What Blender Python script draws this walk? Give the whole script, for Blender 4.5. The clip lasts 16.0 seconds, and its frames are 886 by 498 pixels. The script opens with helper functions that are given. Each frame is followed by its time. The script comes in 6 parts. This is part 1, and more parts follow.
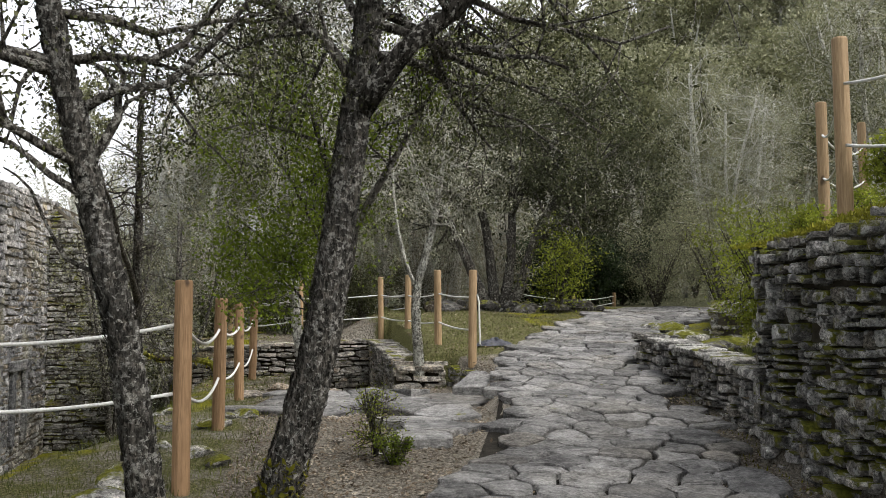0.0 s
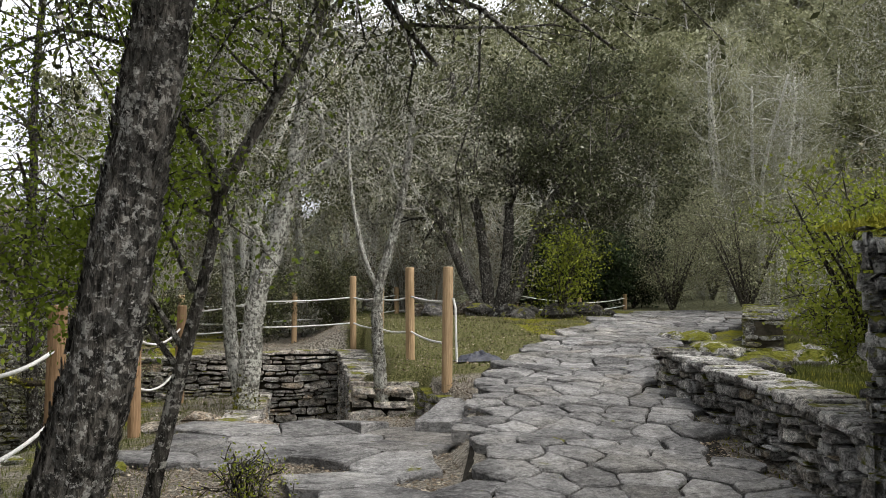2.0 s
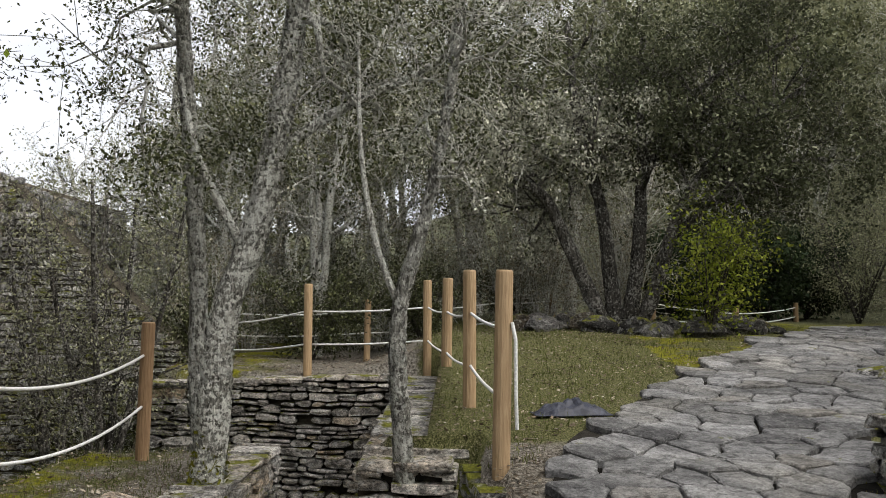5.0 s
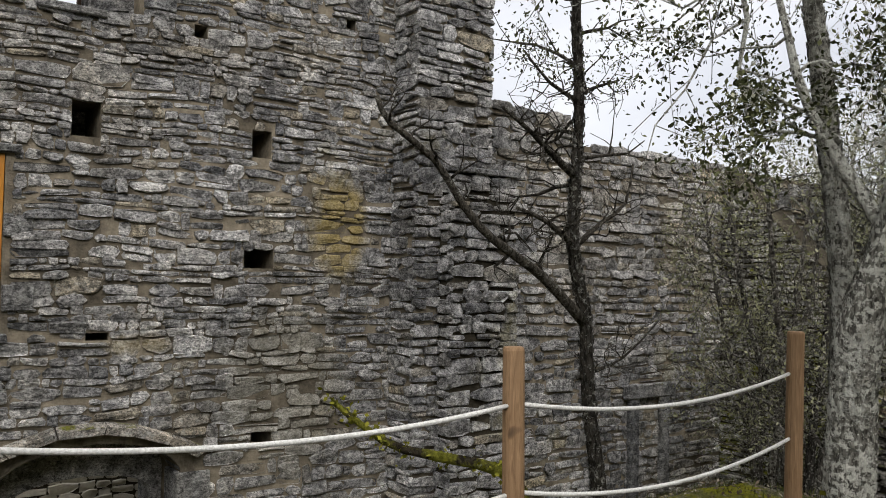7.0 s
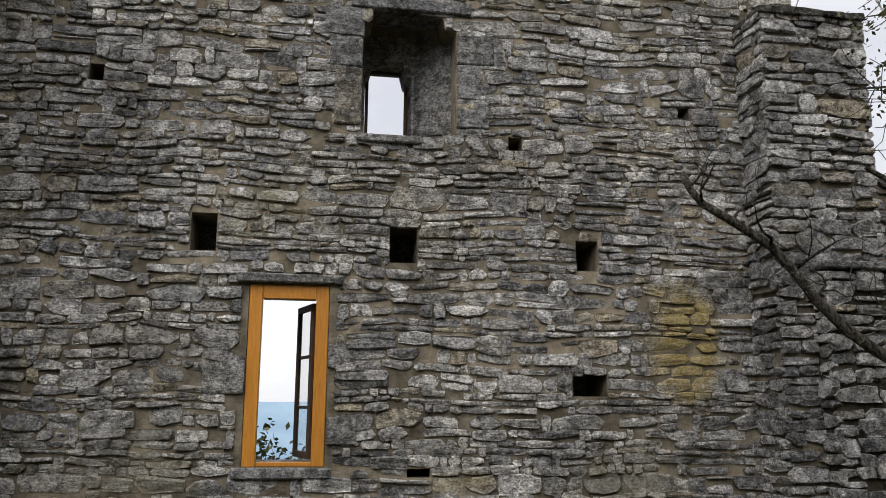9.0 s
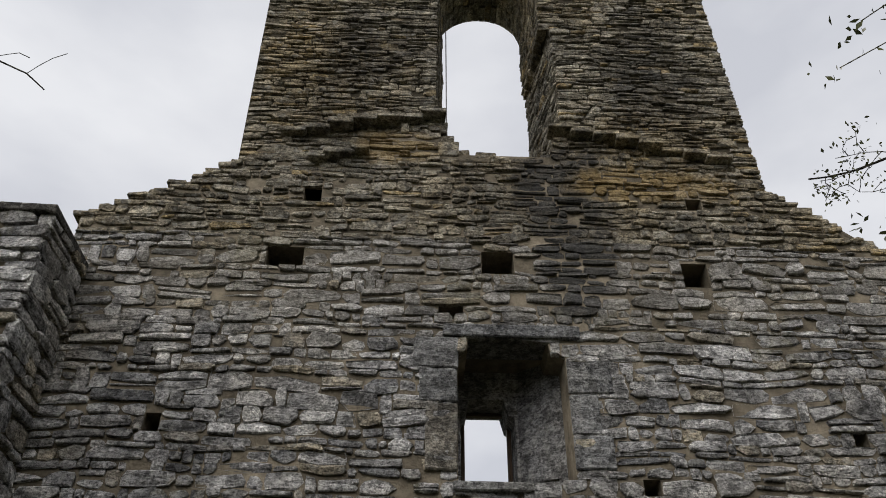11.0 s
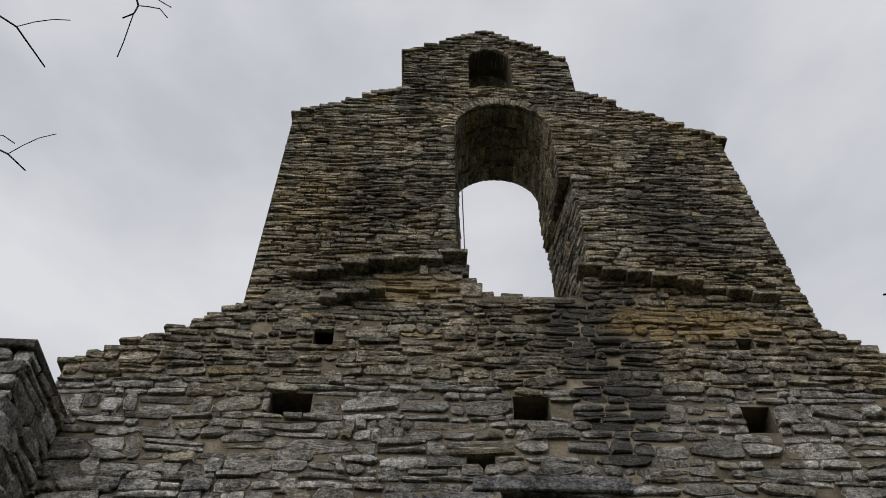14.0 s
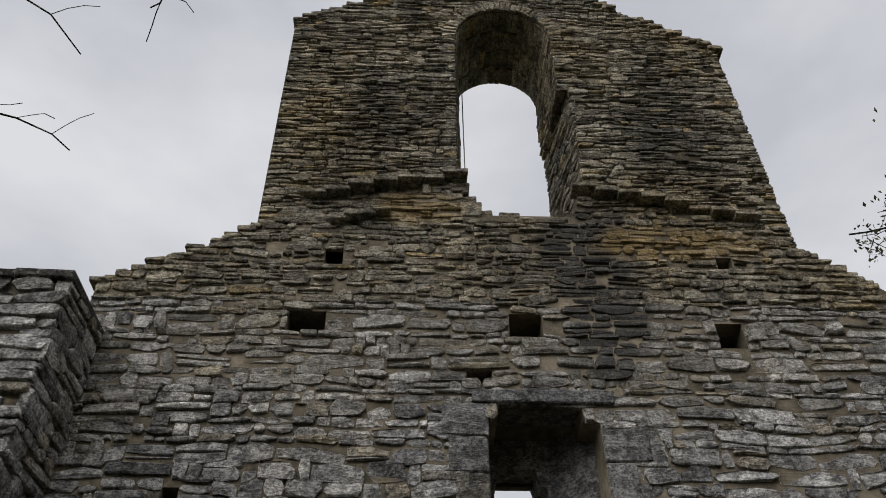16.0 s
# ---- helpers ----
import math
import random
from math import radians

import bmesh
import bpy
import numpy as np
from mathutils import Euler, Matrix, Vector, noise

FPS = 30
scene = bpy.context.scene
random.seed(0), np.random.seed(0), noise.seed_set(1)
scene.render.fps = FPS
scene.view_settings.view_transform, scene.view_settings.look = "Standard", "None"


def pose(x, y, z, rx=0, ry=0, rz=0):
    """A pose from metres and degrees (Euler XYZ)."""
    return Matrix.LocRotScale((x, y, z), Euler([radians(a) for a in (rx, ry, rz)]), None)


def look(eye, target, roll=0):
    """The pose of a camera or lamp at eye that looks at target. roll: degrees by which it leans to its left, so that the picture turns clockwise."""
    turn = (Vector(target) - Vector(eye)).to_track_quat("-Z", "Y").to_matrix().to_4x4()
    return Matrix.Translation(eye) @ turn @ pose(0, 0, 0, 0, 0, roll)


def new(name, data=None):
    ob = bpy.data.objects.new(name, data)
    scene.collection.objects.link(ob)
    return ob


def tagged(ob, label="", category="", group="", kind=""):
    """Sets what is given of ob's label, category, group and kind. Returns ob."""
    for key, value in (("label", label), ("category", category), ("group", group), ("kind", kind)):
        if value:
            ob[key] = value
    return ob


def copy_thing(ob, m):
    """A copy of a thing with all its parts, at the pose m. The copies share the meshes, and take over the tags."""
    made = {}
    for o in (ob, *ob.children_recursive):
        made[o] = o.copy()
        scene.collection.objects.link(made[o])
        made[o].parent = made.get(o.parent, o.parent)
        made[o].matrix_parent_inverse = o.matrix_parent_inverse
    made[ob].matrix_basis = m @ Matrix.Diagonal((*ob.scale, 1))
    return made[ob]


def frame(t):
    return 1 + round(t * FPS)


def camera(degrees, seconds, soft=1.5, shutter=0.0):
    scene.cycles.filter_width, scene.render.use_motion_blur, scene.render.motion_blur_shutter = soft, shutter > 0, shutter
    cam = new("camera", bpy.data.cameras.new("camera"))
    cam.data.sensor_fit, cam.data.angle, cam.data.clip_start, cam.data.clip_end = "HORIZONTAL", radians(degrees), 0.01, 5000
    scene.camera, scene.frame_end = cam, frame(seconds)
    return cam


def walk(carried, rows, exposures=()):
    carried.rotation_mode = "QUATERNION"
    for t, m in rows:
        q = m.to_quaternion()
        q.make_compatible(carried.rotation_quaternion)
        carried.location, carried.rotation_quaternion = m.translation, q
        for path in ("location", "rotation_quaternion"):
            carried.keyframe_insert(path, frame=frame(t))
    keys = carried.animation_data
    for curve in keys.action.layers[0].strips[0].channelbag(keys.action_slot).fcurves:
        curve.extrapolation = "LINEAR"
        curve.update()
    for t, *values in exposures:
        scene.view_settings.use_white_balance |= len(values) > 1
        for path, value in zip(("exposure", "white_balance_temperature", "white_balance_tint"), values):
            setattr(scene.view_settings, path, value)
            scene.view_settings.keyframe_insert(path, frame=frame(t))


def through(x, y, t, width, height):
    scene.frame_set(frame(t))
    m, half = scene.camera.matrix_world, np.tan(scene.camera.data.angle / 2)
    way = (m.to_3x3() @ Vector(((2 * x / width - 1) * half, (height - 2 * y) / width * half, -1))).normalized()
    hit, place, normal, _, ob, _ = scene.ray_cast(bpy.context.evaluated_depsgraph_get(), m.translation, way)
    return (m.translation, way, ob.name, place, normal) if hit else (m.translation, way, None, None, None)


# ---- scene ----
cam = camera(56.7, 16.0, 0.7)
ROWS = [  # seconds, eye x y z, yaw, pitch, roll
    (0.0, 0.000, 0.000, 1.450, -9.50, 3.95, 0.02),
    (0.5, 0.169, 0.694, 1.471, -9.35, 3.82, -0.10),
    (1.0, 0.417, 1.372, 1.481, -8.97, 3.86, -0.09),
    (1.5, 0.675, 2.015, 1.506, -8.81, 3.95, -0.14),
    (2.0, 0.945, 2.621, 1.527, -8.93, 3.97, -0.08),
    (2.5, 1.186, 3.228, 1.577, -9.03, 4.02, -0.19),
    (3.0, 1.429, 3.833, 1.603, -9.31, 4.06, -0.25),
    (5.5, 2.364, 7.001, 1.776, 11.50, 3.62, -1.21),
    (6.0, 2.451, 7.545, 1.796, 25.68, 3.07, -1.43),
    (6.5, 2.543, 8.063, 1.817, 38.95, 2.68, -1.22),
    (7.0, 2.645, 8.513, 1.871, 53.61, 2.17, -1.14),
    (7.5, 2.614, 8.947, 1.853, 64.47, 1.70, -0.92),
    (8.0, 2.544, 9.360, 1.890, 73.60, 1.53, -0.82),
    (8.5, 2.244, 9.561, 1.894, 78.85, 4.33, -0.65),
    (9.0, 1.866, 9.623, 1.856, 81.19, 10.84, -0.46),
    (9.5, 1.420, 9.739, 1.795, 85.00, 18.97, -0.61),
    (10.0, 1.047, 9.733, 1.842, 86.72, 25.14, -0.37),
    (12.5, -0.338, 9.430, 2.174, 88.39, 50.61, -0.42),
    (13.0, -0.468, 9.396, 2.158, 88.67, 51.97, -0.25),
    (13.5, -0.550, 9.455, 2.149, 88.86, 52.52, -0.15),
    (14.0, -0.609, 9.523, 2.080, 88.82, 51.66, -0.01),
    (14.5, -0.544, 9.517, 2.010, 88.66, 49.24, -0.05),
    (15.0, -0.311, 9.442, 2.000, 88.33, 47.00, 0.06),
    (15.5, -0.084, 9.464, 2.062, 88.39, 44.46, 0.02),
    (16.0, 0.196, 9.448, 2.130, 88.53, 41.78, 0.09),
]
walk(cam, [(t, pose(x, y, z, 90 + pitch, roll, yaw)) for t, x, y, z, yaw, pitch, roll in ROWS],
     [(0.0, 1.1), (3.2, 1.08), (5.5, 0.75), (6.5, 0.58), (8.0, 0.5), (9.0, 0.45), (10.2, 0.35), (12.3, 0.0), (16.0, 0.0)])

# ---- light: an overcast day ----
SUN_UP, SUN_ROUND = 50.0, 118.0
world = bpy.data.worlds.new("overcast_sky")
scene.world = world
world.use_nodes = True
wn, wl = world.node_tree.nodes, world.node_tree.links
sky = wn.new("ShaderNodeTexSky")
sky.sky_type, sky.sun_disc = "NISHITA", False
sky.sun_elevation, sky.sun_rotation = radians(SUN_UP), radians(SUN_ROUND)
sky_scale = wn.new("ShaderNodeVectorMath")
sky_scale.operation = "SCALE"
sky_scale.inputs["Scale"].default_value = 0.07
wl.new(sky.outputs[0], sky_scale.inputs[0])
w_co = wn.new("ShaderNodeTexCoord")
w_map = wn.new("ShaderNodeMapping")
w_map.inputs["Scale"].default_value = (1.0, 1.0, 2.2)
w_noise = wn.new("ShaderNodeTexNoise")
w_noise.inputs["Scale"].default_value, w_noise.inputs["Detail"].default_value = 2.6, 5.0
w_noise.inputs["Roughness"].default_value = 0.5
w_ramp = wn.new("ShaderNodeValToRGB")
w_ramp.color_ramp.elements[0].position, w_ramp.color_ramp.elements[1].position = 0.36, 0.66
w_ramp.color_ramp.elements[0].color = (0.58, 0.592, 0.64, 1)
w_ramp.color_ramp.elements[1].color = (0.80, 0.805, 0.83, 1)
w_mix = wn.new("ShaderNodeMix")
w_mix.data_type = "RGBA"
w_mix.inputs[0].default_value = 0.88
wl.new(w_co.outputs["Generated"], w_map.inputs[0])
wl.new(w_map.outputs[0], w_noise.inputs["Vector"])
wl.new(w_noise.outputs["Fac"], w_ramp.inputs[0])
wl.new(sky_scale.outputs[0], w_mix.inputs[6])
wl.new(w_ramp.outputs[0], w_mix.inputs[7])
wl.new(w_mix.outputs[2], wn["Background"].inputs[0])
wn["Background"].inputs[1].default_value = 1.0

sun = new("sun", bpy.data.lights.new("sun", "SUN"))
sun.data.energy, sun.data.angle, sun.data.color = 3.5, radians(70), (1.0, 0.96, 0.91)
sun.matrix_world = look((0, 0, 0), (-math.sin(radians(SUN_ROUND)) * math.cos(radians(SUN_UP)),
                                   -math.cos(radians(SUN_ROUND)) * math.cos(radians(SUN_UP)), -math.sin(radians(SUN_UP))))


# ---- materials ----
class Mat:
    """A node material with a few shorthands."""

    def __init__(self, name, rough=0.85, spec=0.3):
        self.m = bpy.data.materials.new(name)
        self.m.use_nodes = True
        self.n, self.l = self.m.node_tree.nodes, self.m.node_tree.links
        self.b = self.n["Principled BSDF"]
        self.b.inputs["Roughness"].default_value = rough
        self.b.inputs["Specular IOR Level"].default_value = spec
        self.pos = self.n.new("ShaderNodeNewGeometry")

    def noise(self, scale, detail=4.0, rough=0.6, stretch=(1, 1, 1), warp=0.0):
        mp = self.n.new("ShaderNodeMapping")
        mp.inputs["Scale"].default_value = stretch
        self.l.new(self.pos.outputs["Position"], mp.inputs[0])
        t = self.n.new("ShaderNodeTexNoise")
        t.inputs["Scale"].default_value, t.inputs["Detail"].default_value = scale, detail
        t.inputs["Roughness"].default_value, t.inputs["Distortion"].default_value = rough, warp
        self.l.new(mp.outputs[0], t.inputs["Vector"])
        return t.outputs["Fac"]

    def ramp(self, fac, *stops):
        r = self.n.new("ShaderNodeValToRGB")
        e = r.color_ramp.elements
        while len(e) < len(stops):
            e.new(0.5)
        for el, (p, c) in zip(e, stops):
            el.position = p
            el.color = (*c, 1) if len(c) == 3 else c
        self.l.new(fac, r.inputs[0])
        return r.outputs[0]

    def step(self, fac, a, b):
        return self.ramp(fac, (a, (0, 0, 0)), (b, (1, 1, 1)))

    def mix(self, fac, a, b, kind="MIX"):
        x = self.n.new("ShaderNodeMix")
        x.data_type, x.blend_type = "RGBA", kind
        for socket, v in ((x.inputs[0], fac), (x.inputs[6], a), (x.inputs[7], b)):
            if isinstance(v, (int, float)):
                socket.default_value = v
            elif isinstance(v, tuple):
                socket.default_value = (*v, 1)
            else:
                self.l.new(v, socket)
        return x.outputs[2]

    def math(self, op, a, b=0.5):
        x = self.n.new("ShaderNodeMath")
        x.operation = op
        for i, v in enumerate((a, b)):
            if isinstance(v, (int, float)):
                x.inputs[i].default_value = v
            else:
                self.l.new(v, x.inputs[i])
        return x.outputs[0]

    def island(self):
        return self.pos.outputs["Random Per Island"]

    def any_random(self):
        o = self.n.new("ShaderNodeObjectInfo")
        return self.math("FRACT", self.math("ADD", o.outputs["Random"], self.island()), 0)

    def up(self):
        s = self.n.new("ShaderNodeSeparateXYZ")
        self.l.new(self.pos.outputs["Normal"], s.inputs[0])
        return s.outputs[2]

    def bump(self, fac, dist, strength=1.0):
        b = self.n.new("ShaderNodeBump")
        b.inputs["Distance"].default_value, b.inputs["Strength"].default_value = dist, strength
        self.l.new(fac, b.inputs["Height"])
        self.l.new(b.outputs[0], self.b.inputs["Normal"])

    def color(self, c):
        if isinstance(c, tuple):
            self.b.inputs["Base Color"].default_value = (*c, 1)
        else:
            self.l.new(c, self.b.inputs["Base Color"])
        return self


def stone_material(name, dark, mid, light, tan, tan_at, moss=0.0, lichen=0.5, ochre=0.0, marks=(), grain=1.0):
    """Layered limestone: each stone its own grey or tan, mottled, with lichen, moss and stains.
    marks: stains of a shape of their own as (y, z, half width, half height, colour, strength)."""
    s = Mat(name, 0.92, 0.06)
    r = s.any_random()
    base = s.ramp(r, (0.0, dark), (0.3, mid), (0.62, light), (0.8, mid), (0.9, tuple(c * 0.7 for c in mid)), (1.0, tan))
    large = s.noise(0.55, 3, 0.55)
    base = s.mix(s.math("MULTIPLY", s.step(large, tan_at, tan_at + 0.2), 0.45), base, tan)
    fine = s.noise(34, 7, 0.78, (1, 1, 1.5))
    base = s.mix(grain, base, s.ramp(fine, (0.38, (0.25, 0.25, 0.25)), (0.48, (0.85, 0.85, 0.85)), (0.55, (1.2, 1.2, 1.2)), (0.63, (1.75, 1.75, 1.75))), "MULTIPLY")
    mottle = s.noise(6.5, 6, 0.72, (1, 1, 1.6), 0.4)
    base = s.mix(grain, base, s.ramp(mottle, (0.4, (0.5, 0.5, 0.5)), (0.5, (1, 1, 1)), (0.6, (1.45, 1.45, 1.43))), "MULTIPLY")
    bedding = s.noise(7, 6, 0.72, (1, 1, 3.6), 0.7)
    base = s.mix(1.0, base, s.ramp(bedding, (0.36, (0.55, 0.55, 0.55)), (0.46, (1, 1, 1)), (0.7, (1.12, 1.12, 1.12))), "MULTIPLY")
    streak = s.noise(1.6, 4, 0.6, (1, 1, 0.4))
    base = s.mix(1.0, base, s.ramp(streak, (0.3, (0.65, 0.65, 0.65)), (0.62, (1.12, 1.12, 1.12))), "MULTIPLY")
    stain = s.noise(0.9, 5, 0.65, (1, 1, 0.5), 0.4)
    base = s.mix(1.0, base, s.ramp(stain, (0.34, (0.5, 0.5, 0.51)), (0.5, (1, 1, 1)), (0.68, (1.12, 1.09, 1.02))), "MULTIPLY")
    spots = s.noise(13, 6, 0.66)
    base = s.mix(s.math("MULTIPLY", s.step(spots, 0.54, 0.59), lichen * grain), base, (0.5, 0.5, 0.47))
    dark_spots = s.noise(8.3, 6, 0.74)
    base = s.mix(s.math("MULTIPLY", s.step(dark_spots, 0.54, 0.59), 0.6 * grain), base, (0.045, 0.045, 0.043))
    if ochre:
        base = s.mix(s.math("MULTIPLY", s.step(s.noise(0.8, 6, 0.7, (1, 1.0, 0.8)), 0.57, 0.66), ochre), base, s.ramp(fine, (0.3, (0.16, 0.14, 0.05)), (0.65, (0.40, 0.35, 0.14))))
    if marks:
        xyz = s.n.new("ShaderNodeSeparateXYZ")
        s.l.new(s.pos.outputs["Position"], xyz.inputs[0])
        ragged = s.noise(2.6, 6, 0.72, (1, 1, 0.6))
        for y, z, ry, rz, colour, strength in marks:
            dy = s.math("POWER", s.math("ABSOLUTE", s.math("DIVIDE", s.math("SUBTRACT", xyz.outputs[1], y), ry), 0), 2.0)
            dz = s.math("POWER", s.math("ABSOLUTE", s.math("DIVIDE", s.math("SUBTRACT", xyz.outputs[2], z), rz), 0), 2.0)
            inside = s.math("SUBTRACT", s.math("MULTIPLY", ragged, 2.4), s.math("ADD", dy, dz))
            tone = s.ramp(fine, (0.3, tuple(c * 0.45 for c in colour)), (0.65, tuple(c * 1.3 for c in colour)))
            base = s.mix(s.math("MULTIPLY", s.step(inside, 0.3, 0.95), strength), base, tone)
    if moss:
        mn = s.noise(3.1, 5, 0.65)
        cover = s.math("ADD", mn, s.math("MULTIPLY", s.up(), 0.16))
        green = s.ramp(s.noise(30, 3), (0.3, (0.06, 0.065, 0.012)), (0.7, (0.19, 0.19, 0.03)))
        base = s.mix(s.step(cover, 0.72 - moss, 0.80 - moss), base, green)
    s.color(base)
    s.bump(s.math("ADD", s.math("ADD", s.math("MULTIPLY", bedding, 0.9), s.math("MULTIPLY", mottle, 1.2)), s.math("ADD", fine, s.math("MULTIPLY", s.noise(90, 3), 0.4))), 0.034, 1.0)
    return s.m


OCHRE, SOOT, RUST = (0.34, 0.26, 0.09), (0.055, 0.055, 0.056), (0.36, 0.25, 0.10)
GREY_STONE = stone_material("grey_limestone", (0.17, 0.172, 0.18), (0.33, 0.325, 0.326), (0.48, 0.475, 0.474), (0.35, 0.308, 0.235), 0.54, lichen=0.3, ochre=0.3,
                            marks=((10.4, 6.6, 5.0, 1.0, (0.28, 0.25, 0.195), 0.3), (13.25, 2.5, 0.5, 0.75, OCHRE, 0.75), (10.98, 1.15, 0.45, 0.14, OCHRE, 0.4), (11.15, 6.9, 0.6, 1.2, SOOT, 0.85), (8.0, 0.6, 0.9, 1.2, (0.30, 0.28, 0.21), 0.55), (12.6, 0.6, 0.9, 1.1, (0.30, 0.28, 0.22), 0.5)))
BELL_STONE = stone_material("weathered_brown_limestone", (0.14, 0.128, 0.105), (0.26, 0.236, 0.19), (0.38, 0.35, 0.285), (0.37, 0.285, 0.155), 0.45, lichen=0.25, marks=((11.05, 7.6, 0.7, 1.3, SOOT, 0.85), (12.3, 9.6, 0.8, 1.2, SOOT, 0.4), (9.1, 9.9, 0.5, 0.8, SOOT, 0.35), (12.0, 7.75, 1.1, 0.3, RUST, 0.55), (9.3, 8.2, 0.6, 0.3, RUST, 0.5)))
MOSSY_STONE = stone_material("mossy_limestone", (0.13, 0.126, 0.118), (0.3, 0.29, 0.275), (0.5, 0.49, 0.465), (0.27, 0.235, 0.17), 0.62, moss=0.16, lichen=0.7)
LOW_STONE = stone_material("low_wall_limestone", (0.17, 0.164, 0.155), (0.34, 0.328, 0.31), (0.5, 0.49, 0.465), (0.34, 0.28, 0.195), 0.58, moss=0.03, lichen=0.6)
PIT_STONE = stone_material("dry_stone", (0.2, 0.187, 0.165), (0.33, 0.31, 0.28), (0.46, 0.44, 0.405), (0.36, 0.285, 0.2), 0.5, moss=0.04, lichen=0.45)
SLAB_STONE = stone_material("flagstone_grey", (0.16, 0.157, 0.155), (0.22, 0.217, 0.212), (0.29, 0.286, 0.28), (0.22, 0.207, 0.188), 0.6, moss=-0.09, lichen=0.3, grain=0.5)
ROCK = stone_material("dark_rock", (0.03, 0.028, 0.026), (0.06, 0.056, 0.05), (0.11, 0.105, 0.1), (0.08, 0.065, 0.045), 0.6, moss=0.06, lichen=0.25)
DRESSED = stone_material("dressed_limestone", (0.17, 0.172, 0.178), (0.21, 0.212, 0.215), (0.26, 0.26, 0.26), (0.25, 0.22, 0.17), 0.62, lichen=0.2)


def mortar_material(name, a, b):
    s = Mat(name, 0.95, 0.04)
    n = s.noise(9, 6, 0.7)
    s.color(s.mix(s.step(s.noise(1.1, 3), 0.43, 0.56), s.ramp(n, (0.3, a), (0.7, b)), s.ramp(n, (0.3, tuple(c * 0.45 for c in a)), (0.7, tuple(c * 0.55 for c in b)))))
    s.bump(s.noise(40, 5, 0.7), 0.02)
    return s.m


PLASTER = mortar_material("pale_plaster", (0.42, 0.38, 0.32), (0.62, 0.58, 0.5))
MORTAR = mortar_material("lime_mortar", (0.12, 0.104, 0.08), (0.30, 0.258, 0.195))
# earth of the path joints, much darker than the wall joints
DARK_EARTH = mortar_material("dark_joint_earth", (0.012, 0.011, 0.009), (0.04, 0.036, 0.03))
EARTH_JOINT = mortar_material("earth_joint", (0.035, 0.03, 0.022), (0.10, 0.088, 0.065))


def ground_material():
    """Grass, moss, leaf litter and bare gravel in patches."""
    s = Mat("grass_and_litter", 0.95, 0.04)
    litter = s.ramp(s.noise(38, 6, 0.75), (0.4, (0.04, 0.034, 0.026)), (0.5, (0.13, 0.115, 0.092)), (0.57, (0.22, 0.2, 0.168)), (0.66, (0.36, 0.34, 0.3)))
    litter = s.mix(s.step(s.noise(1.3, 4, 0.6), 0.4, 0.65), litter, s.ramp(s.noise(30, 6, 0.75), (0.42, (0.06, 0.052, 0.04)), (0.58, (0.30, 0.28, 0.24))))
    grass = s.ramp(s.noise(60, 5, 0.7), (0.38, (0.025, 0.026, 0.011)), (0.5, (0.085, 0.088, 0.032)), (0.57, (0.14, 0.135, 0.062)), (0.66, (0.24, 0.215, 0.13)))
    moss = s.ramp(s.noise(45, 4, 0.7), (0.3, (0.07, 0.07, 0.008)), (0.7, (0.22, 0.21, 0.02)))
    vc = s.n.new("ShaderNodeVertexColor")
    vc.layer_name = "cover"
    sep = s.n.new("ShaderNodeSeparateColor")
    s.l.new(vc.outputs[0], sep.inputs[0])
    edge = s.noise(2.4, 5, 0.7)
    g = s.step(s.math("ADD", sep.outputs[0], s.math("SUBTRACT", edge, 0.5)), 0.42, 0.58)
    m = s.step(s.math("ADD", sep.outputs[1], s.math("SUBTRACT", s.noise(1.7, 5, 0.65), 0.5)), 0.46, 0.56)
    woodland = s.ramp(s.noise(9, 6, 0.75), (0.4, (0.025, 0.027, 0.015)), (0.5, (0.08, 0.083, 0.048)), (0.6, (0.17, 0.172, 0.11)))
    s.color(s.mix(sep.outputs[2], s.mix(m, s.mix(g, litter, grass), moss), woodland))
    s.bump(s.math("ADD", s.noise(38, 6, 0.75), s.math("MULTIPLY", s.noise(8, 4), 1.5)), 0.035)
    return s.m


GROUND = ground_material()


def bark_material(name, dark, mid, lichen, at, moss=0.0):
    s = Mat(name, 0.95, 0.04)
    ridge = s.noise(34, 5, 0.7, (1, 1, 0.3), 0.6)
    base = s.ramp(ridge, (0.4, dark), (0.58, mid))
    base = s.mix(1.0, base, s.ramp(s.any_random(), (0.0, (0.6, 0.6, 0.6)), (1.0, (1.5, 1.5, 1.5))), "MULTIPLY")
    patch = s.noise(24, 7, 0.75)
    crust = s.ramp(s.noise(60, 4, 0.7), (0.3, tuple(c * 0.55 for c in lichen)), (0.65, lichen))
    broad = s.noise(3.2, 4, 0.6)
    base = s.mix(s.step(s.math("ADD", patch, s.math("MULTIPLY", s.math("SUBTRACT", broad, 0.5), 0.3)), at, at + 0.05), base, crust)
    if moss:
        base = s.mix(s.step(s.noise(4, 5, 0.7), 0.66 - moss, 0.74 - moss), base, s.ramp(s.noise(50, 4), (0.3, (0.06, 0.06, 0.01)), (0.7, (0.2, 0.2, 0.03))))
    s.color(base)
    s.bump(s.math("ADD", ridge, s.math("MULTIPLY", patch, 0.7)), 0.06)
    return s.m


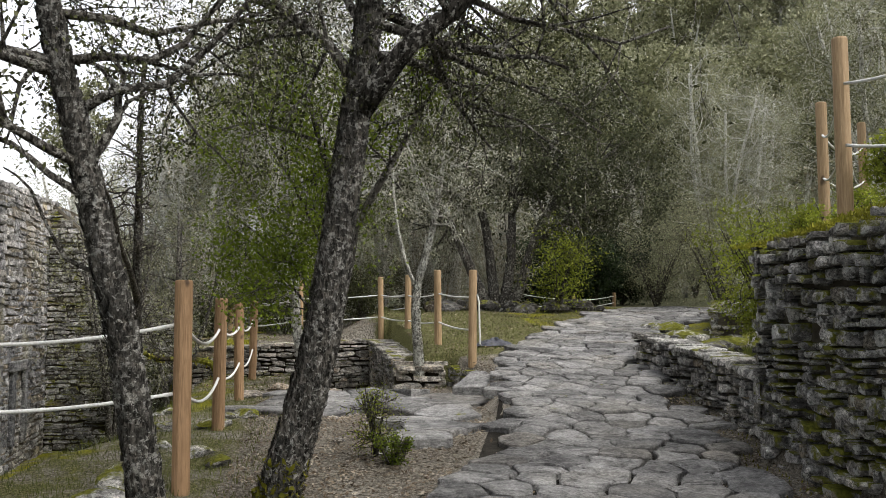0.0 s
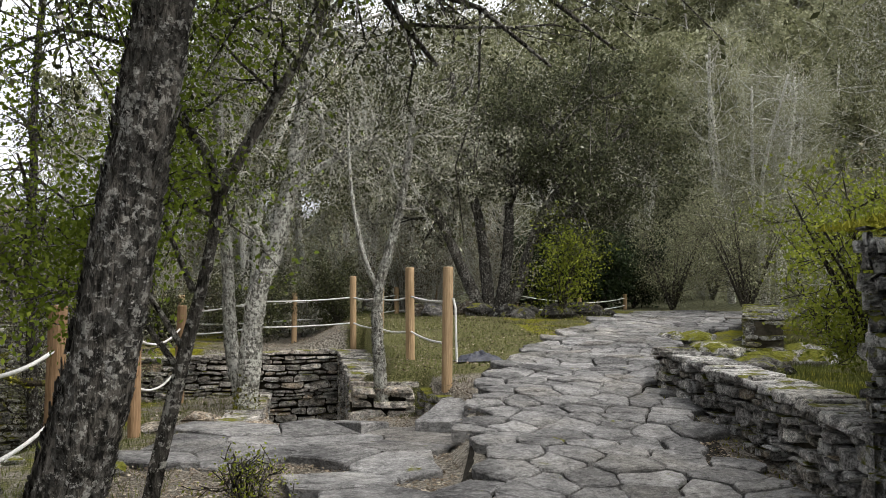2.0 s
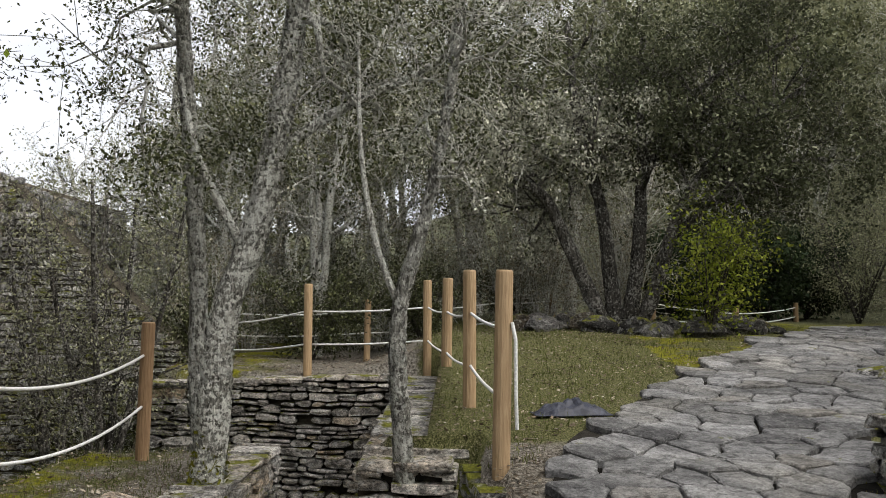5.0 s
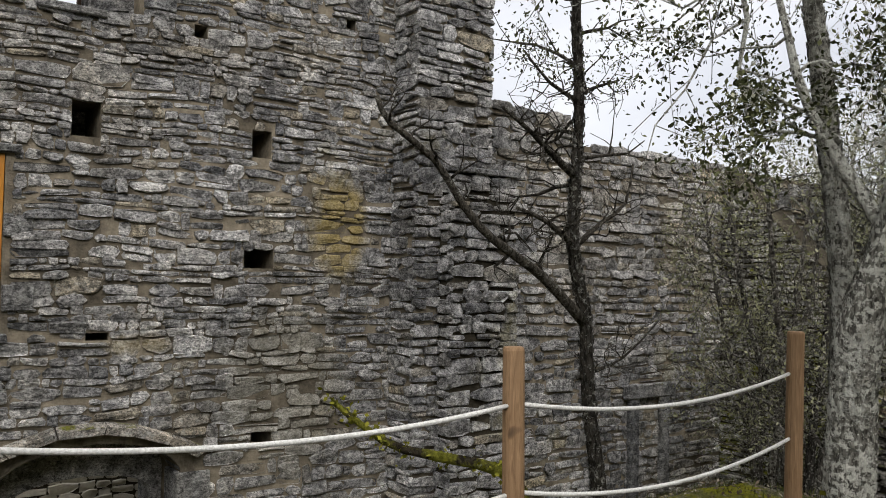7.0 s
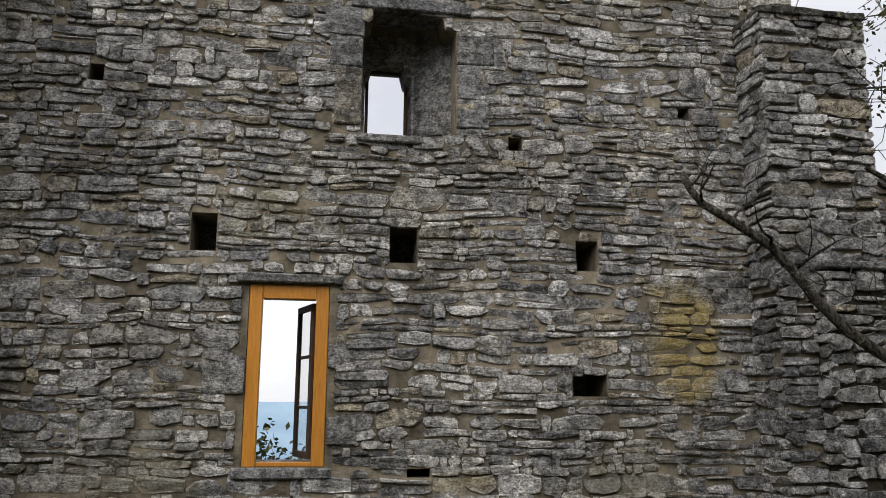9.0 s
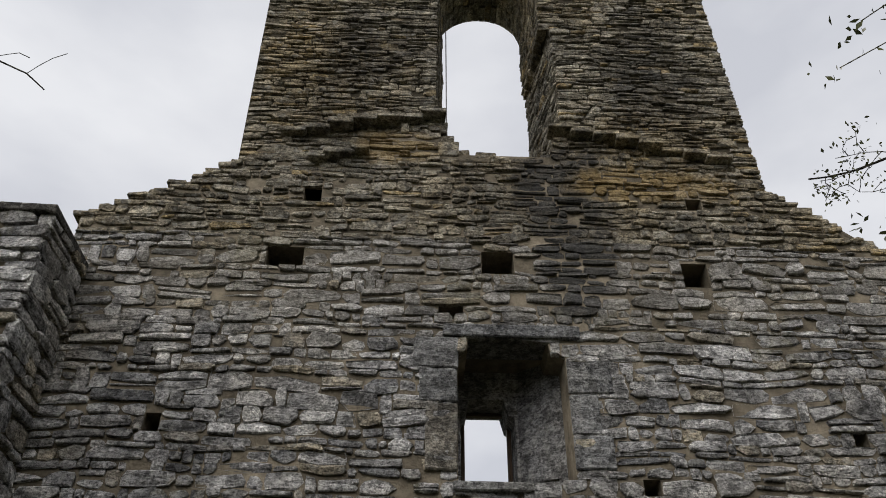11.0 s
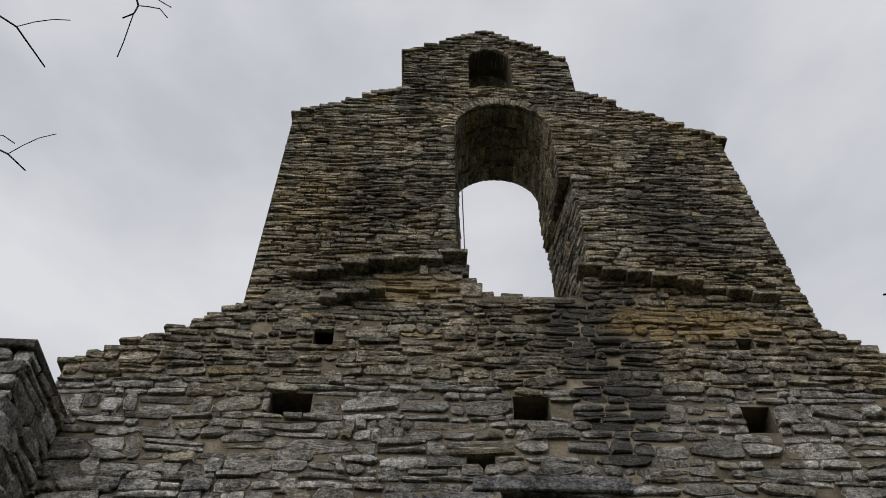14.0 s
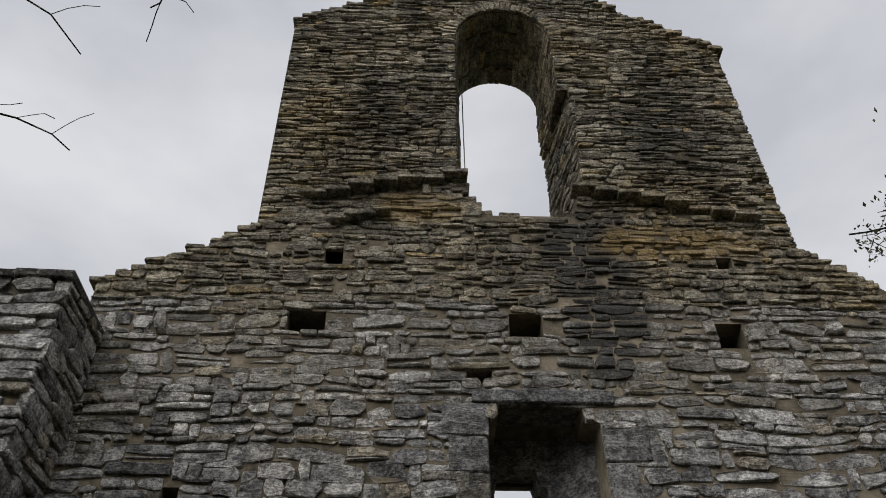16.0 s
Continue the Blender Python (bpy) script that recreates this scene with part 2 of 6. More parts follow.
BARK = bark_material("lichen_bark", (0.014, 0.013, 0.011), (0.10, 0.092, 0.08), (0.38, 0.37, 0.335), 0.53)
PALE_BARK = bark_material("pale_lichen_bark", (0.08, 0.075, 0.063), (0.36, 0.35, 0.305), (0.7, 0.7, 0.63), 0.46)
MOSS_BARK = bark_material("mossy_bark", (0.02, 0.017, 0.012), (0.06, 0.05, 0.035), (0.2, 0.2, 0.16), 0.6, moss=0.22)
FLAKE_BARK = bark_material("flaking_bark", (0.018, 0.017, 0.015), (0.10, 0.095, 0.085), (0.40, 0.395, 0.365), 0.54)
PALE_FLAKE = bark_material("pale_flaking_bark", (0.08, 0.076, 0.065), (0.32, 0.31, 0.27), (0.62, 0.62, 0.56), 0.5)
DARK_BARK = bark_material("dark_bark", (0.02, 0.018, 0.015), (0.08, 0.072, 0.06), (0.25, 0.245, 0.21), 0.57)


def leaf_material(name, a, b, c, through=0.4):
    """Leaves that differ one by one and, more broadly, clump by clump. Pale clumps put lichen and sunlit leaves into
    the colour.
    """
    s = Mat(name, 0.6, 0.05)
    one = s.ramp(s.island(), (0.0, a), (0.6, b), (1.0, c))
    s.color(s.mix(1.0, one, s.ramp(s.noise(1.4, 4, 0.6), (0.38, (0.5, 0.5, 0.48)), (0.5, (1, 1, 1)), (0.62, (1.5, 1.5, 1.45))), "MULTIPLY"))
    tr = s.n.new("ShaderNodeBsdfTranslucent")
    tr.inputs[0].default_value = (*[min(1, v * 1.3) for v in b], 1)
    mx = s.n.new("ShaderNodeMixShader")
    mx.inputs[0].default_value = through
    s.l.new(s.b.outputs[0], mx.inputs[1])
    s.l.new(tr.outputs[0], mx.inputs[2])
    s.l.new(mx.outputs[0], s.n["Material Output"].inputs[0])
    return s.m


OAK_LEAF = leaf_material("holm_oak_leaf", (0.016, 0.019, 0.008), (0.05, 0.055, 0.024), (0.13, 0.135, 0.07), 0.15)
CROWN_LEAF = leaf_material("dark_crown_leaf", (0.022, 0.026, 0.013), (0.062, 0.068, 0.036), (0.15, 0.155, 0.1), 0.15)
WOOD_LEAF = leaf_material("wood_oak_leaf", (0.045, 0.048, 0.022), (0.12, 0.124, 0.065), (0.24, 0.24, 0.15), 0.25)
GREEN_LEAF = leaf_material("young_green_leaf", (0.06, 0.085, 0.01), (0.125, 0.17, 0.02), (0.23, 0.28, 0.04), 0.3)
LIME_LEAF = leaf_material("yellow_green_leaf", (0.09, 0.115, 0.013), (0.17, 0.2, 0.026), (0.28, 0.3, 0.055), 0.3)
GREY_LEAF = leaf_material("grey_lichen_tuft", (0.2, 0.2, 0.155), (0.34, 0.34, 0.275), (0.52, 0.515, 0.43), 0.2)
DRY_LEAF = leaf_material("dry_brown_leaf", (0.1, 0.085, 0.055), (0.21, 0.185, 0.13), (0.36, 0.33, 0.25), 0.25)
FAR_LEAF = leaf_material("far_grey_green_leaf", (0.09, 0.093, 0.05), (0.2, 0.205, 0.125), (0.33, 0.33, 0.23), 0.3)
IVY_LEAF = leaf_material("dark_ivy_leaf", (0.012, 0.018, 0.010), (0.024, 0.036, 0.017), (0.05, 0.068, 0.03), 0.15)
GRASS_BLADE = leaf_material("grass_blade", (0.045, 0.055, 0.015), (0.085, 0.098, 0.028), (0.15, 0.155, 0.055))
MOSS_TUFT = leaf_material("moss_tuft", (0.07, 0.072, 0.008), (0.14, 0.138, 0.016), (0.24, 0.23, 0.032), 0.2)
LITTER = leaf_material("fallen_leaf", (0.05, 0.035, 0.022), (0.14, 0.11, 0.078), (0.3, 0.27, 0.215), 0.1)


def wood_material(name, a, b, grain=(9, 9, 0.7), rough=0.7):
    s = Mat(name, rough, 0.3)
    g = s.noise(7, 5, 0.6, grain, 0.8)
    col = s.mix(s.math("MULTIPLY", s.any_random(), 0.5), s.ramp(g, (0.3, a), (0.7, b)), s.ramp(g, (0.3, tuple(c * 0.65 for c in a)), (0.7, tuple(c * 0.7 for c in b))))
    knots = s.noise(6, 2, 0.5, (1, 1, 0.6))
    s.color(s.mix(s.step(knots, 0.7, 0.76), col, tuple(c * 0.35 for c in a)))
    s.bump(g, 0.006)
    return s.m


POST_WOOD = wood_material("treated_pine", (0.16, 0.095, 0.048), (0.31, 0.195, 0.105))
PALE_POST = wood_material("sun_bleached_pine", (0.24, 0.155, 0.08), (0.38, 0.27, 0.155))
ORANGE_WOOD = wood_material("orange_varnished_timber", (0.36, 0.145, 0.018), (0.48, 0.21, 0.03), rough=0.45)
DARK_WOOD = wood_material("dark_brown_timber", (0.03, 0.018, 0.01), (0.06, 0.035, 0.018))


def rope_material():
    s = Mat("white_rope", 0.8, 0.2)
    s.color(s.ramp(s.noise(70, 3), (0.3, (0.42, 0.42, 0.40)), (0.65, (0.68, 0.68, 0.66))))
    s.bump(s.noise(160, 2), 0.006)
    return s.m


ROPE = rope_material()
s_ = Mat("black_plastic", 0.5, 0.3)
s_.color(s_.ramp(s_.noise(20, 3), (0.3, (0.008, 0.009, 0.014)), (0.7, (0.03, 0.033, 0.05))))
BLACK_PLASTIC = s_.m
s_ = Mat("window_glass", 0.02, 0.5)
s_.b.inputs["Transmission Weight"].default_value = 1.0
s_.b.inputs["IOR"].default_value = 1.1
GLASS = s_.m
s_ = Mat("grey_metal", 0.5, 0.5)
s_.b.inputs["Metallic"].default_value = 0.8
s_.color(s_.ramp(s_.noise(12, 3), (0.3, (0.12, 0.12, 0.12)), (0.7, (0.2, 0.2, 0.2))))
METAL = s_.m


# ---- building blocks ----
def mesh_part(name, verts, faces, mat, parent=None, label="", smooth=False):
    """One mesh object from vertices and faces, under its thing if one is given."""
    me = bpy.data.meshes.new(name)
    me.from_pydata(verts, [], faces)
    me.materials.append(mat)
    if smooth:
        me.polygons.foreach_set("use_smooth", [True] * len(me.polygons))
    ob = new(name, me)
    if parent is not None:
        ob.parent = parent
    if label:
        ob["label"] = label
    return ob


def part(name, bm, mat, parent=None, label="", smooth=False):
    me = bpy.data.meshes.new(name)
    bm.to_mesh(me)
    bm.free()
    me.materials.append(mat)
    if smooth:
        me.polygons.foreach_set("use_smooth", [True] * len(me.polygons))
    ob = new(name, me)
    if parent is not None:
        ob.parent = parent
    if label:
        ob["label"] = label
    return ob


def thing(name, label, category, group="", kind="", at=(0, 0, 0)):
    ob = new(name)
    ob.empty_display_size = 0.1
    ob.location = at
    return tagged(ob, label, category, group, kind)


def smooth(t):
    t = np.clip(t, 0, 1)
    return t * t * (3 - 2 * t)


def tube(points, radii, sides=8, rough=0.0, rng=None, cap=True):
    """Vertices and faces of a tapered tube along points."""
    verts, faces = [], []
    pts = [Vector(p) for p in points]
    side = Vector((0.31, 0.17, 0.05))
    for i, p in enumerate(pts):
        d = (pts[min(i + 1, len(pts) - 1)] - pts[max(i - 1, 0)]).normalized()
        side = (side - d * side.dot(d))
        if side.length < 1e-4:
            side = d.orthogonal()
        side.normalize()
        other = d.cross(side)
        for k in range(sides):
            a = 2 * math.pi * k / sides
            r = radii[i] * (1 + (rng.uniform(-rough, rough) if rng else 0))
            verts.append(tuple(p + side * (r * math.cos(a)) + other * (r * math.sin(a))))
    for i in range(len(pts) - 1):
        for k in range(sides):
            a, b = i * sides + k, i * sides + (k + 1) % sides
            faces.append((a, b, b + sides, a + sides))
    if cap:
        faces.append(tuple(range(sides))[::-1])
        faces.append(tuple((len(pts) - 1) * sides + k for k in range(sides)))
    return verts, faces


def merge(*meshes):
    verts, faces = [], []
    for v, f in meshes:
        o = len(verts)
        verts += v
        faces += [tuple(i + o for i in q) for q in f]
    return verts, faces


def block(x0, y0, z0, x1, y1, z1, chamfer=0.01, rng=None, rough=0.0):
    """A bevelled, slightly uneven block as a bmesh."""
    bm = bmesh.new()
    bmesh.ops.create_cube(bm, size=1)
    for v in bm.verts:
        v.co = Vector(((x0 + x1) / 2 + v.co.x * (x1 - x0), (y0 + y1) / 2 + v.co.y * (y1 - y0), (z0 + z1) / 2 + v.co.z * (z1 - z0)))
        if rng:
            v.co += Vector([rng.uniform(-rough, rough) for _ in range(3)])
    if chamfer:
        bmesh.ops.bevel(bm, geom=bm.edges[:], offset=chamfer, segments=1, affect="EDGES")
    return bm


def scan(polys, v):
    """The stretches of u inside the polygons (even-odd) at height v."""
    cuts = []
    for poly in polys:
        for (ua, va), (ub, vb) in zip(poly, poly[1:] + poly[:1]):
            if (va <= v) != (vb <= v):
                cuts.append(ua + (v - va) / (vb - va) * (ub - ua))
    cuts.sort()
    return list(zip(cuts[::2], cuts[1::2]))


def masonry(polys, course, length, gap, relief, seed, wob=0.03):
    """Coursed rubble that fills the polygons: a list of (outline, proudness)."""
    rng = random.Random(seed)
    lo, hi = min(v for p in polys for _, v in p), max(v for p in polys for _, v in p)

    def bed(u, v):
        return v + wob * noise.noise((u * 0.9, v * 2.3, seed * 7.1)) + wob * 0.5 * noise.noise((u * 3.1, v * 5.0, seed * 3.3))

    stones, v = [], lo
    while v < hi - 0.015:
        h = rng.uniform(*course) if rng.random() < 0.75 else rng.uniform(course[0], (course[0] + course[1]) / 2)
        h = min(h, hi - v)
        for a, b in scan(polys, v + h / 2):
            u = a
            while u < b - 0.015:
                run = (length[0] + (length[1] - length[0]) * rng.random() ** 1.5) * (0.55 + 0.6 * h / course[1])
                if b - u - run < length[0] * 0.7:
                    run = b - u
                rows = [(0.0, 1.0)]
                if h > 0.75 * course[1] and rng.random() < 0.3:
                    cut = rng.uniform(0.35, 0.65)
                    rows = [(0.0, cut), (cut, 1.0)]
                for r0, r1 in rows:
                    v0, v1 = v + h * r0, v + h * r1
                    g = gap * rng.uniform(0.25, 0.8)
                    ua, ub = u + g, u + run - g
                    if ub - ua < 0.02 or v1 - v0 < 0.02 or (run < 0.2 and rng.random() < 0.12):
                        continue
                    v0 += rng.uniform(-0.2, 0.16) * h
                    v1 += rng.uniform(-0.2, 0.18) * h
                    c = min(0.38 * (v1 - v0), 0.2 * (ub - ua))
                    k = [rng.uniform(0, c) * rng.choice((0.3, 1.0, 1.5)) for _ in range(8)]
                    lean = rng.gauss(0, 0.02)
                    j = [rng.uniform(-0.22, 0.22) * (v1 - v0) for _ in range(2)]
                    um = ua + (ub - ua) * rng.uniform(0.35, 0.65)
                    line = [(ua + k[0], bed(ua, v0) + g + k[1] * 0.5 - lean * (um - ua)), (um, bed(um, v0) + g + j[0] * 0.5), (ub - k[2], bed(ub, v0) + g + k[3] * 0.5 + lean * (ub - um)),
                            (ub, bed(ub, (v0 + v1) / 2)), (ub - k[4], bed(ub, v1) - g - k[5] * 0.5 + lean * (ub - um)), (um, bed(um, v1) - g + j[1] * 0.5),
                            (ua + k[6], bed(ua, v1) - g - k[7] * 0.5 - lean * (um - ua)), (ua, bed(ua, (v0 + v1) / 2))]
                    stones.append((line, rng.uniform(*relief)))
                u += run
        v += h
    return stones


def stone_mesh(line, proud, place, rng, depth=0.06):
    """A rough-faced stone: sides, broken edge and an uneven face."""
    cu, cv = sum(p[0] for p in line) / 8, sum(p[1] for p in line) / 8
    edge = 0.004 + 0.12 * abs(proud)
    height = max(p[1] for p in line) - min(p[1] for p in line)
    inset = min(0.014, 0.12 * height) * rng.uniform(0.4, 1.3)
    tilt_u, tilt_v = rng.uniform(-0.07, 0.07), rng.uniform(-0.22, 0.22)
    verts = [place(u, v, -depth) for u, v in line]
    verts += [place(u, v, proud - edge) for u, v in line]
    for u, v in line:
        su, sv = (1 if u < cu else -1) * inset, (1 if v < cv else -1) * inset
        verts.append(place(u + su, v + sv * 0.8, proud + tilt_u * (u - cu) + tilt_v * (v - cv) + rng.uniform(-0.005, 0.005)))
    verts.append(place(cu, cv, proud + rng.uniform(0.0, 0.012)))
    faces = []
    for k in range(8):
        n = (k + 1) % 8
        faces += [(k, n, n + 8, k + 8), (k + 8, n + 8, n + 16, k + 16), (k + 16, n + 16, 24)]
    return verts, faces


def lay_masonry(parent, stones, place, mat, near, count=300, seed=1, name="stone", depth=0.06):
    """The stones nearest to a place as parts of their own, the rest joined."""
    rng = random.Random(seed)
    near = Vector(near)
    built = [stone_mesh(line, proud, place, rng, depth) for line, proud in stones]
    built.sort(key=lambda m: (Vector(m[0][24]) - near).length)
    for v, f in built[:count]:
        mesh_part(name, v, f, mat, parent)
    if built[count:]:
        rest = mesh_part(name + "work", *merge(*built[count:]), mat, parent)
        rest["kind"] = "stuff"


def slab_with_holes(outline, holes, place, thick):
    """A wall core: a polygon with holes, drawn out to its thickness."""
    bm = bmesh.new()
    loops = [outline] + holes
    edges = []
    for loop in loops:
        vs = [bm.verts.new((u, v, 0)) for u, v in loop]
        edges += [bm.edges.new((a, b)) for a, b in zip(vs, vs[1:] + vs[:1])]
    bmesh.ops.triangle_fill(bm, edges=edges, use_beauty=True)
    bm.verts.index_update()
    verts, faces = [], []
    flat = [(v.co.x, v.co.y) for v in bm.verts]
    n = len(flat)
    verts = [place(u, v, 0) for u, v in flat] + [place(u, v, -thick) for u, v in flat]
    for f in bm.faces:
        ids = [v.index for v in f.verts]
        if f.normal.z < 0:
            ids.reverse()
        faces += [tuple(ids), tuple(i + n for i in reversed(ids))]
    o = 0
    for loop in loops:
        m = len(loop)
        area = sum(a[0] * b[1] - b[0] * a[1] for a, b in zip(loop, loop[1:] + loop[:1]))
        for k in range(m):
            a, b = o + k, o + (k + 1) % m
            outer = loop is outline
            faces.append((a, a + n, b + n, b) if (area > 0) == outer else (b, b + n, a + n, a))
        o += m
    bm.free()
    return verts, faces


def rect(u0, v0, u1, v1):
    return [(u0, v0), (u1, v0), (u1, v1), (u0, v1)]


def arch(u0, u1, base, spring, top, n=14, grow=0.0):
    """An opening with a rounded head."""
    c, w, h = (u0 + u1) / 2, (u1 - u0) / 2 + grow, top - spring + grow
    return [(c - w, base), (c + w, base)] + [(c + w * math.cos(math.pi * k / n), spring + h * math.sin(math.pi * k / n)) for k in range(n + 1)]


def ring_hole(u0, u1, base, spring, top, band, n=14):
    """The opening of an arch together with the ring of wedge stones above its springing."""
    c, w, h = (u0 + u1) / 2, (u1 - u0) / 2 + band, top - spring + band
    return [(u0, base), (u1, base), (u1, spring)] + [(c + w * math.cos(math.pi * k / n), spring + h * math.sin(math.pi * k / n)) for k in range(n + 1)] + [(u0, spring)]


def voussoirs(parent, u0, u1, spring, top, band, n, place, mat, seed, proud=0.02, name="arch_stone"):
    """The ring of wedge stones round an arched head."""
    rng = random.Random(seed)
    c, w, h = (u0 + u1) / 2, (u1 - u0) / 2, top - spring
    for k in range(n):
        a0, a1 = math.pi * (k + 0.06) / n, math.pi * (k + 0.94) / n
        am = (a0 + a1) / 2
        b = band * rng.uniform(0.85, 1.1)
        inner = [(c + w * math.cos(a), spring + h * math.sin(a)) for a in (a0, am, a1)]
        outer = [(c + (w + b) * math.cos(a), spring + (h + b) * math.sin(a)) for a in (a1, am, a0)]
        line = [inner[2], ((inner[2][0] + outer[0][0]) / 2, (inner[2][1] + outer[0][1]) / 2), outer[0], outer[1], outer[2],
                ((inner[0][0] + outer[2][0]) / 2, (inner[0][1] + outer[2][1]) / 2), inner[0], inner[1]]
        line.reverse()
        v, f = stone_mesh(line, proud + rng.uniform(0, 0.012), place, rng, 0.3)
        mesh_part(name, v, f, mat, parent)


# ---- the lie of the land ----
def path_level(y):
    return np.interp(y, (-30, 0, 5, 8, 10, 12.5, 14, 20, 26, 60), (-0.5, -0.02, 0.04, 0.17, 0.36, 0.6, 0.73, 1.27, 1.4, 2.2))


def wall_face(y):
    """The x of the tall wall's face."""
    return 3.9 + (y - 6.7) * 0.12


def low_face(y):
    """The x of the low wall's front edge."""
    return np.interp(y, (6.6, 8.3, 10.5, 12.3), (4.12, 4.5, 4.88, 5.08))


def level(x, y):
    """The height of the ground, for arrays too."""
    x, y = np.asarray(x, float), np.asarray(y, float)
    p = path_level(y)
    z = p.copy()
    # paved forecourt beside the path
    court = smooth((np.interp(y, (9, 10.6, 11.3, 12.9), (2.2, 2.42, 2.6, 2.42)) - x) / 0.12) * smooth((y - 4.5) / 2.0) * smooth((13.36 - y) / 0.14)
    z = z + court * (np.minimum(p, 0.17) - z)
    # lower ground behind the sunken stair
    back = smooth((2.2 - x) / 1.8) * smooth((y - 17.5) / 1.0)
    z = z + back * (0.68 + 0.012 * np.maximum(y - 19, 0) - z)
    # left strip under the rope fence
    strip = smooth((0.7 - x) / 0.3) * smooth((y - 12.4) / 0.8) * (1 - smooth((y - 15.6) / 0.3))
    z = z + strip * (0.19 - z)
    # sunken stair
    rim = np.where(y > 13.5, 1.95, 1.5)
    pit = smooth((x - 0.0) / 0.1) * smooth((rim - x) / 0.12) * smooth((y - 12.2) / 0.15) * smooth((18.85 - y) / 0.12)
    pit = np.maximum(pit, smooth((rim - x) / 0.12) * smooth((x + 4) / 0.5) * smooth((y - 15.1) / 0.25) * smooth((18.85 - y) / 0.12))
    z = z + pit * (-1.7 - z)
    # drop to the church yard
    edge = np.interp(y, (-10, 4.5, 6.5, 8.5, 15, 15.3, 18.3, 18.7, 24), (-4, -3.3, -2.4, -1.75, -1.6, 0.2, 0.2, -2.2, -3.4))
    drop = smooth((edge - x) / 1.1) * (1 - smooth((y - 26) / 10))
    z = z + drop * (-2.0 - z)
    # the bank held by the tall wall, and the terrace behind the low wall
    terrace = np.maximum(0.72, p + 0.12) + 0.35 * np.maximum(x - 7.5, 0) * (1 - smooth((y - 15) / 6))
    east = smooth((x - np.where(y < 6.7, wall_face(y) + 0.12, low_face(y) + 0.12)) / 0.2) * (1 - smooth((y - 12.4) / 0.5)) * smooth((y + 6) / 3)
    bank = terrace + (2.0 + 0.14 * np.maximum(x - 4, 0) + 0.12 * np.maximum(6.5 - y, 0) - terrace) * (1 - smooth((y - 6.5) / 1.6))
    z = z + east * (bank - z)
    # rising ground behind the terrace and the wooded hill
    z = z + smooth((x - 8 - np.maximum(y - 14, 0) * 0.9) / 6) * smooth((y - 9) / 6) * 2.2
    z = z + smooth((y - 30) / 70) * (8 + 20 * smooth((x + 10) / 50)) + smooth((x - 14) / 50) * 16 
    z = z - smooth((-x - 13.5) / 25) * 34 * (1 - smooth((y - 25) / 40))
    rough = 0.03 * np.sin(x * 2.1 + np.sin(y * 1.3) * 2) * np.sin(y * 1.7 + 1)
    return z + rough


def spread(lo, hi, step, far, growth=1.35):
    inner = list(np.arange(lo, hi + 1e-6, step))
    a, b, s = [lo], [hi], step
    while b[-1] < far:
        s *= growth
        a.append(a[-1] - s)
        b.append(b[-1] + s)
    return np.array(a[:0:-1] + inner + b[1:])


def build_ground():
    xs, ys = spread(-7.0, 9.0, 0.16, 700), spread(-2.0, 25.0, 0.16, 700)
    gx, gy = np.meshgrid(xs, ys)
    gz = level(gx, gy)
    rng = np.random.RandomState(3)
    near = (np.abs(gx) < 9) & (gy > -2) & (gy < 25)
    gz = gz + near * rng.uniform(-0.012, 0.012, gz.shape)
    w, h = len(xs), len(ys)
    idx = np.arange(w * h).reshape(h, w)
    quads = np.stack([idx[:-1, :-1], idx[:-1, 1:], idx[1:, 1:], idx[1:, :-1]], -1).reshape(-1, 4)
    ob = mesh_part("ground", np.stack([gx, gy, gz], -1).reshape(-1, 3).tolist(), quads.tolist(), GROUND, smooth=True)
    grass = np.zeros_like(gx) + 0.25
    grass = np.maximum(grass, smooth((gy - 12.6) / 0.8) * smooth((gx - 1.2) / 0.8) * 0.95)
    grass = np.maximum(grass, smooth((-0.2 - gx) / 0.5) * 0.52)
    grass = np.maximum(grass, smooth((gx - 4.7) / 0.5) * 0.75)
    grass[(gy > 26)] = 0.7
    court = (gx > -0.3) & (gx < 4.6) & (gy < 12.6)
    grass[court] = 0.12
    moss = np.zeros_like(gx) + 0.05
    moss = np.maximum(moss, smooth((-0.6 - gx) / 0.6) * smooth((gy - 9) / 2) * 0.52)
    moss = np.maximum(moss, smooth((gx - 4.6) / 0.4) * 0.5 * (gy < 26))
    moss = np.maximum(moss, smooth((-0.7 - gx) / 0.5) * 0.38)
    layer = ob.data.color_attributes.new("cover", "FLOAT_COLOR", "POINT")
    wood = np.maximum(smooth((gy - 25) / 3), smooth((gx - 9 - np.maximum(gy - 14, 0) * 0.9) / 3))
    cols = np.stack([grass, moss, wood, 0 * grass + 1], -1).reshape(-1)
    layer.data.foreach_set("color", cols.astype(np.float32))
    tagged(ob, "uneven ground of thin grass, moss and leaf litter", "ground", kind="structure")


build_ground()


# ---- the church ----
WALL_X = -5.95
FRONT = [(6.3, -2.3), (14.75, -2.3), (14.75, 6.55), (14.27, 6.9), (13.8, 7.31), (13.2, 7.74), (12.9, 8.05), (11.05, 8.4), (11.0, 8.12), (9.83, 8.12), (9.83, 8.62), (8.1, 8.28), (7.74, 7.98), (7.3, 7.65), (6.8, 7.42), (6.3, 7.16)]
BELFRY = [(7.7, 7.95), (13.26, 7.7), (13.18, 11.25), (11.5, 12.47), (11.49, 13.45), (10.27, 14.4), (9.06, 13.72), (9.06, 12.47), (7.66, 11.75)]
BELL_ARCH = (9.78, 11.02, 8.12, 11.38, 12.03)
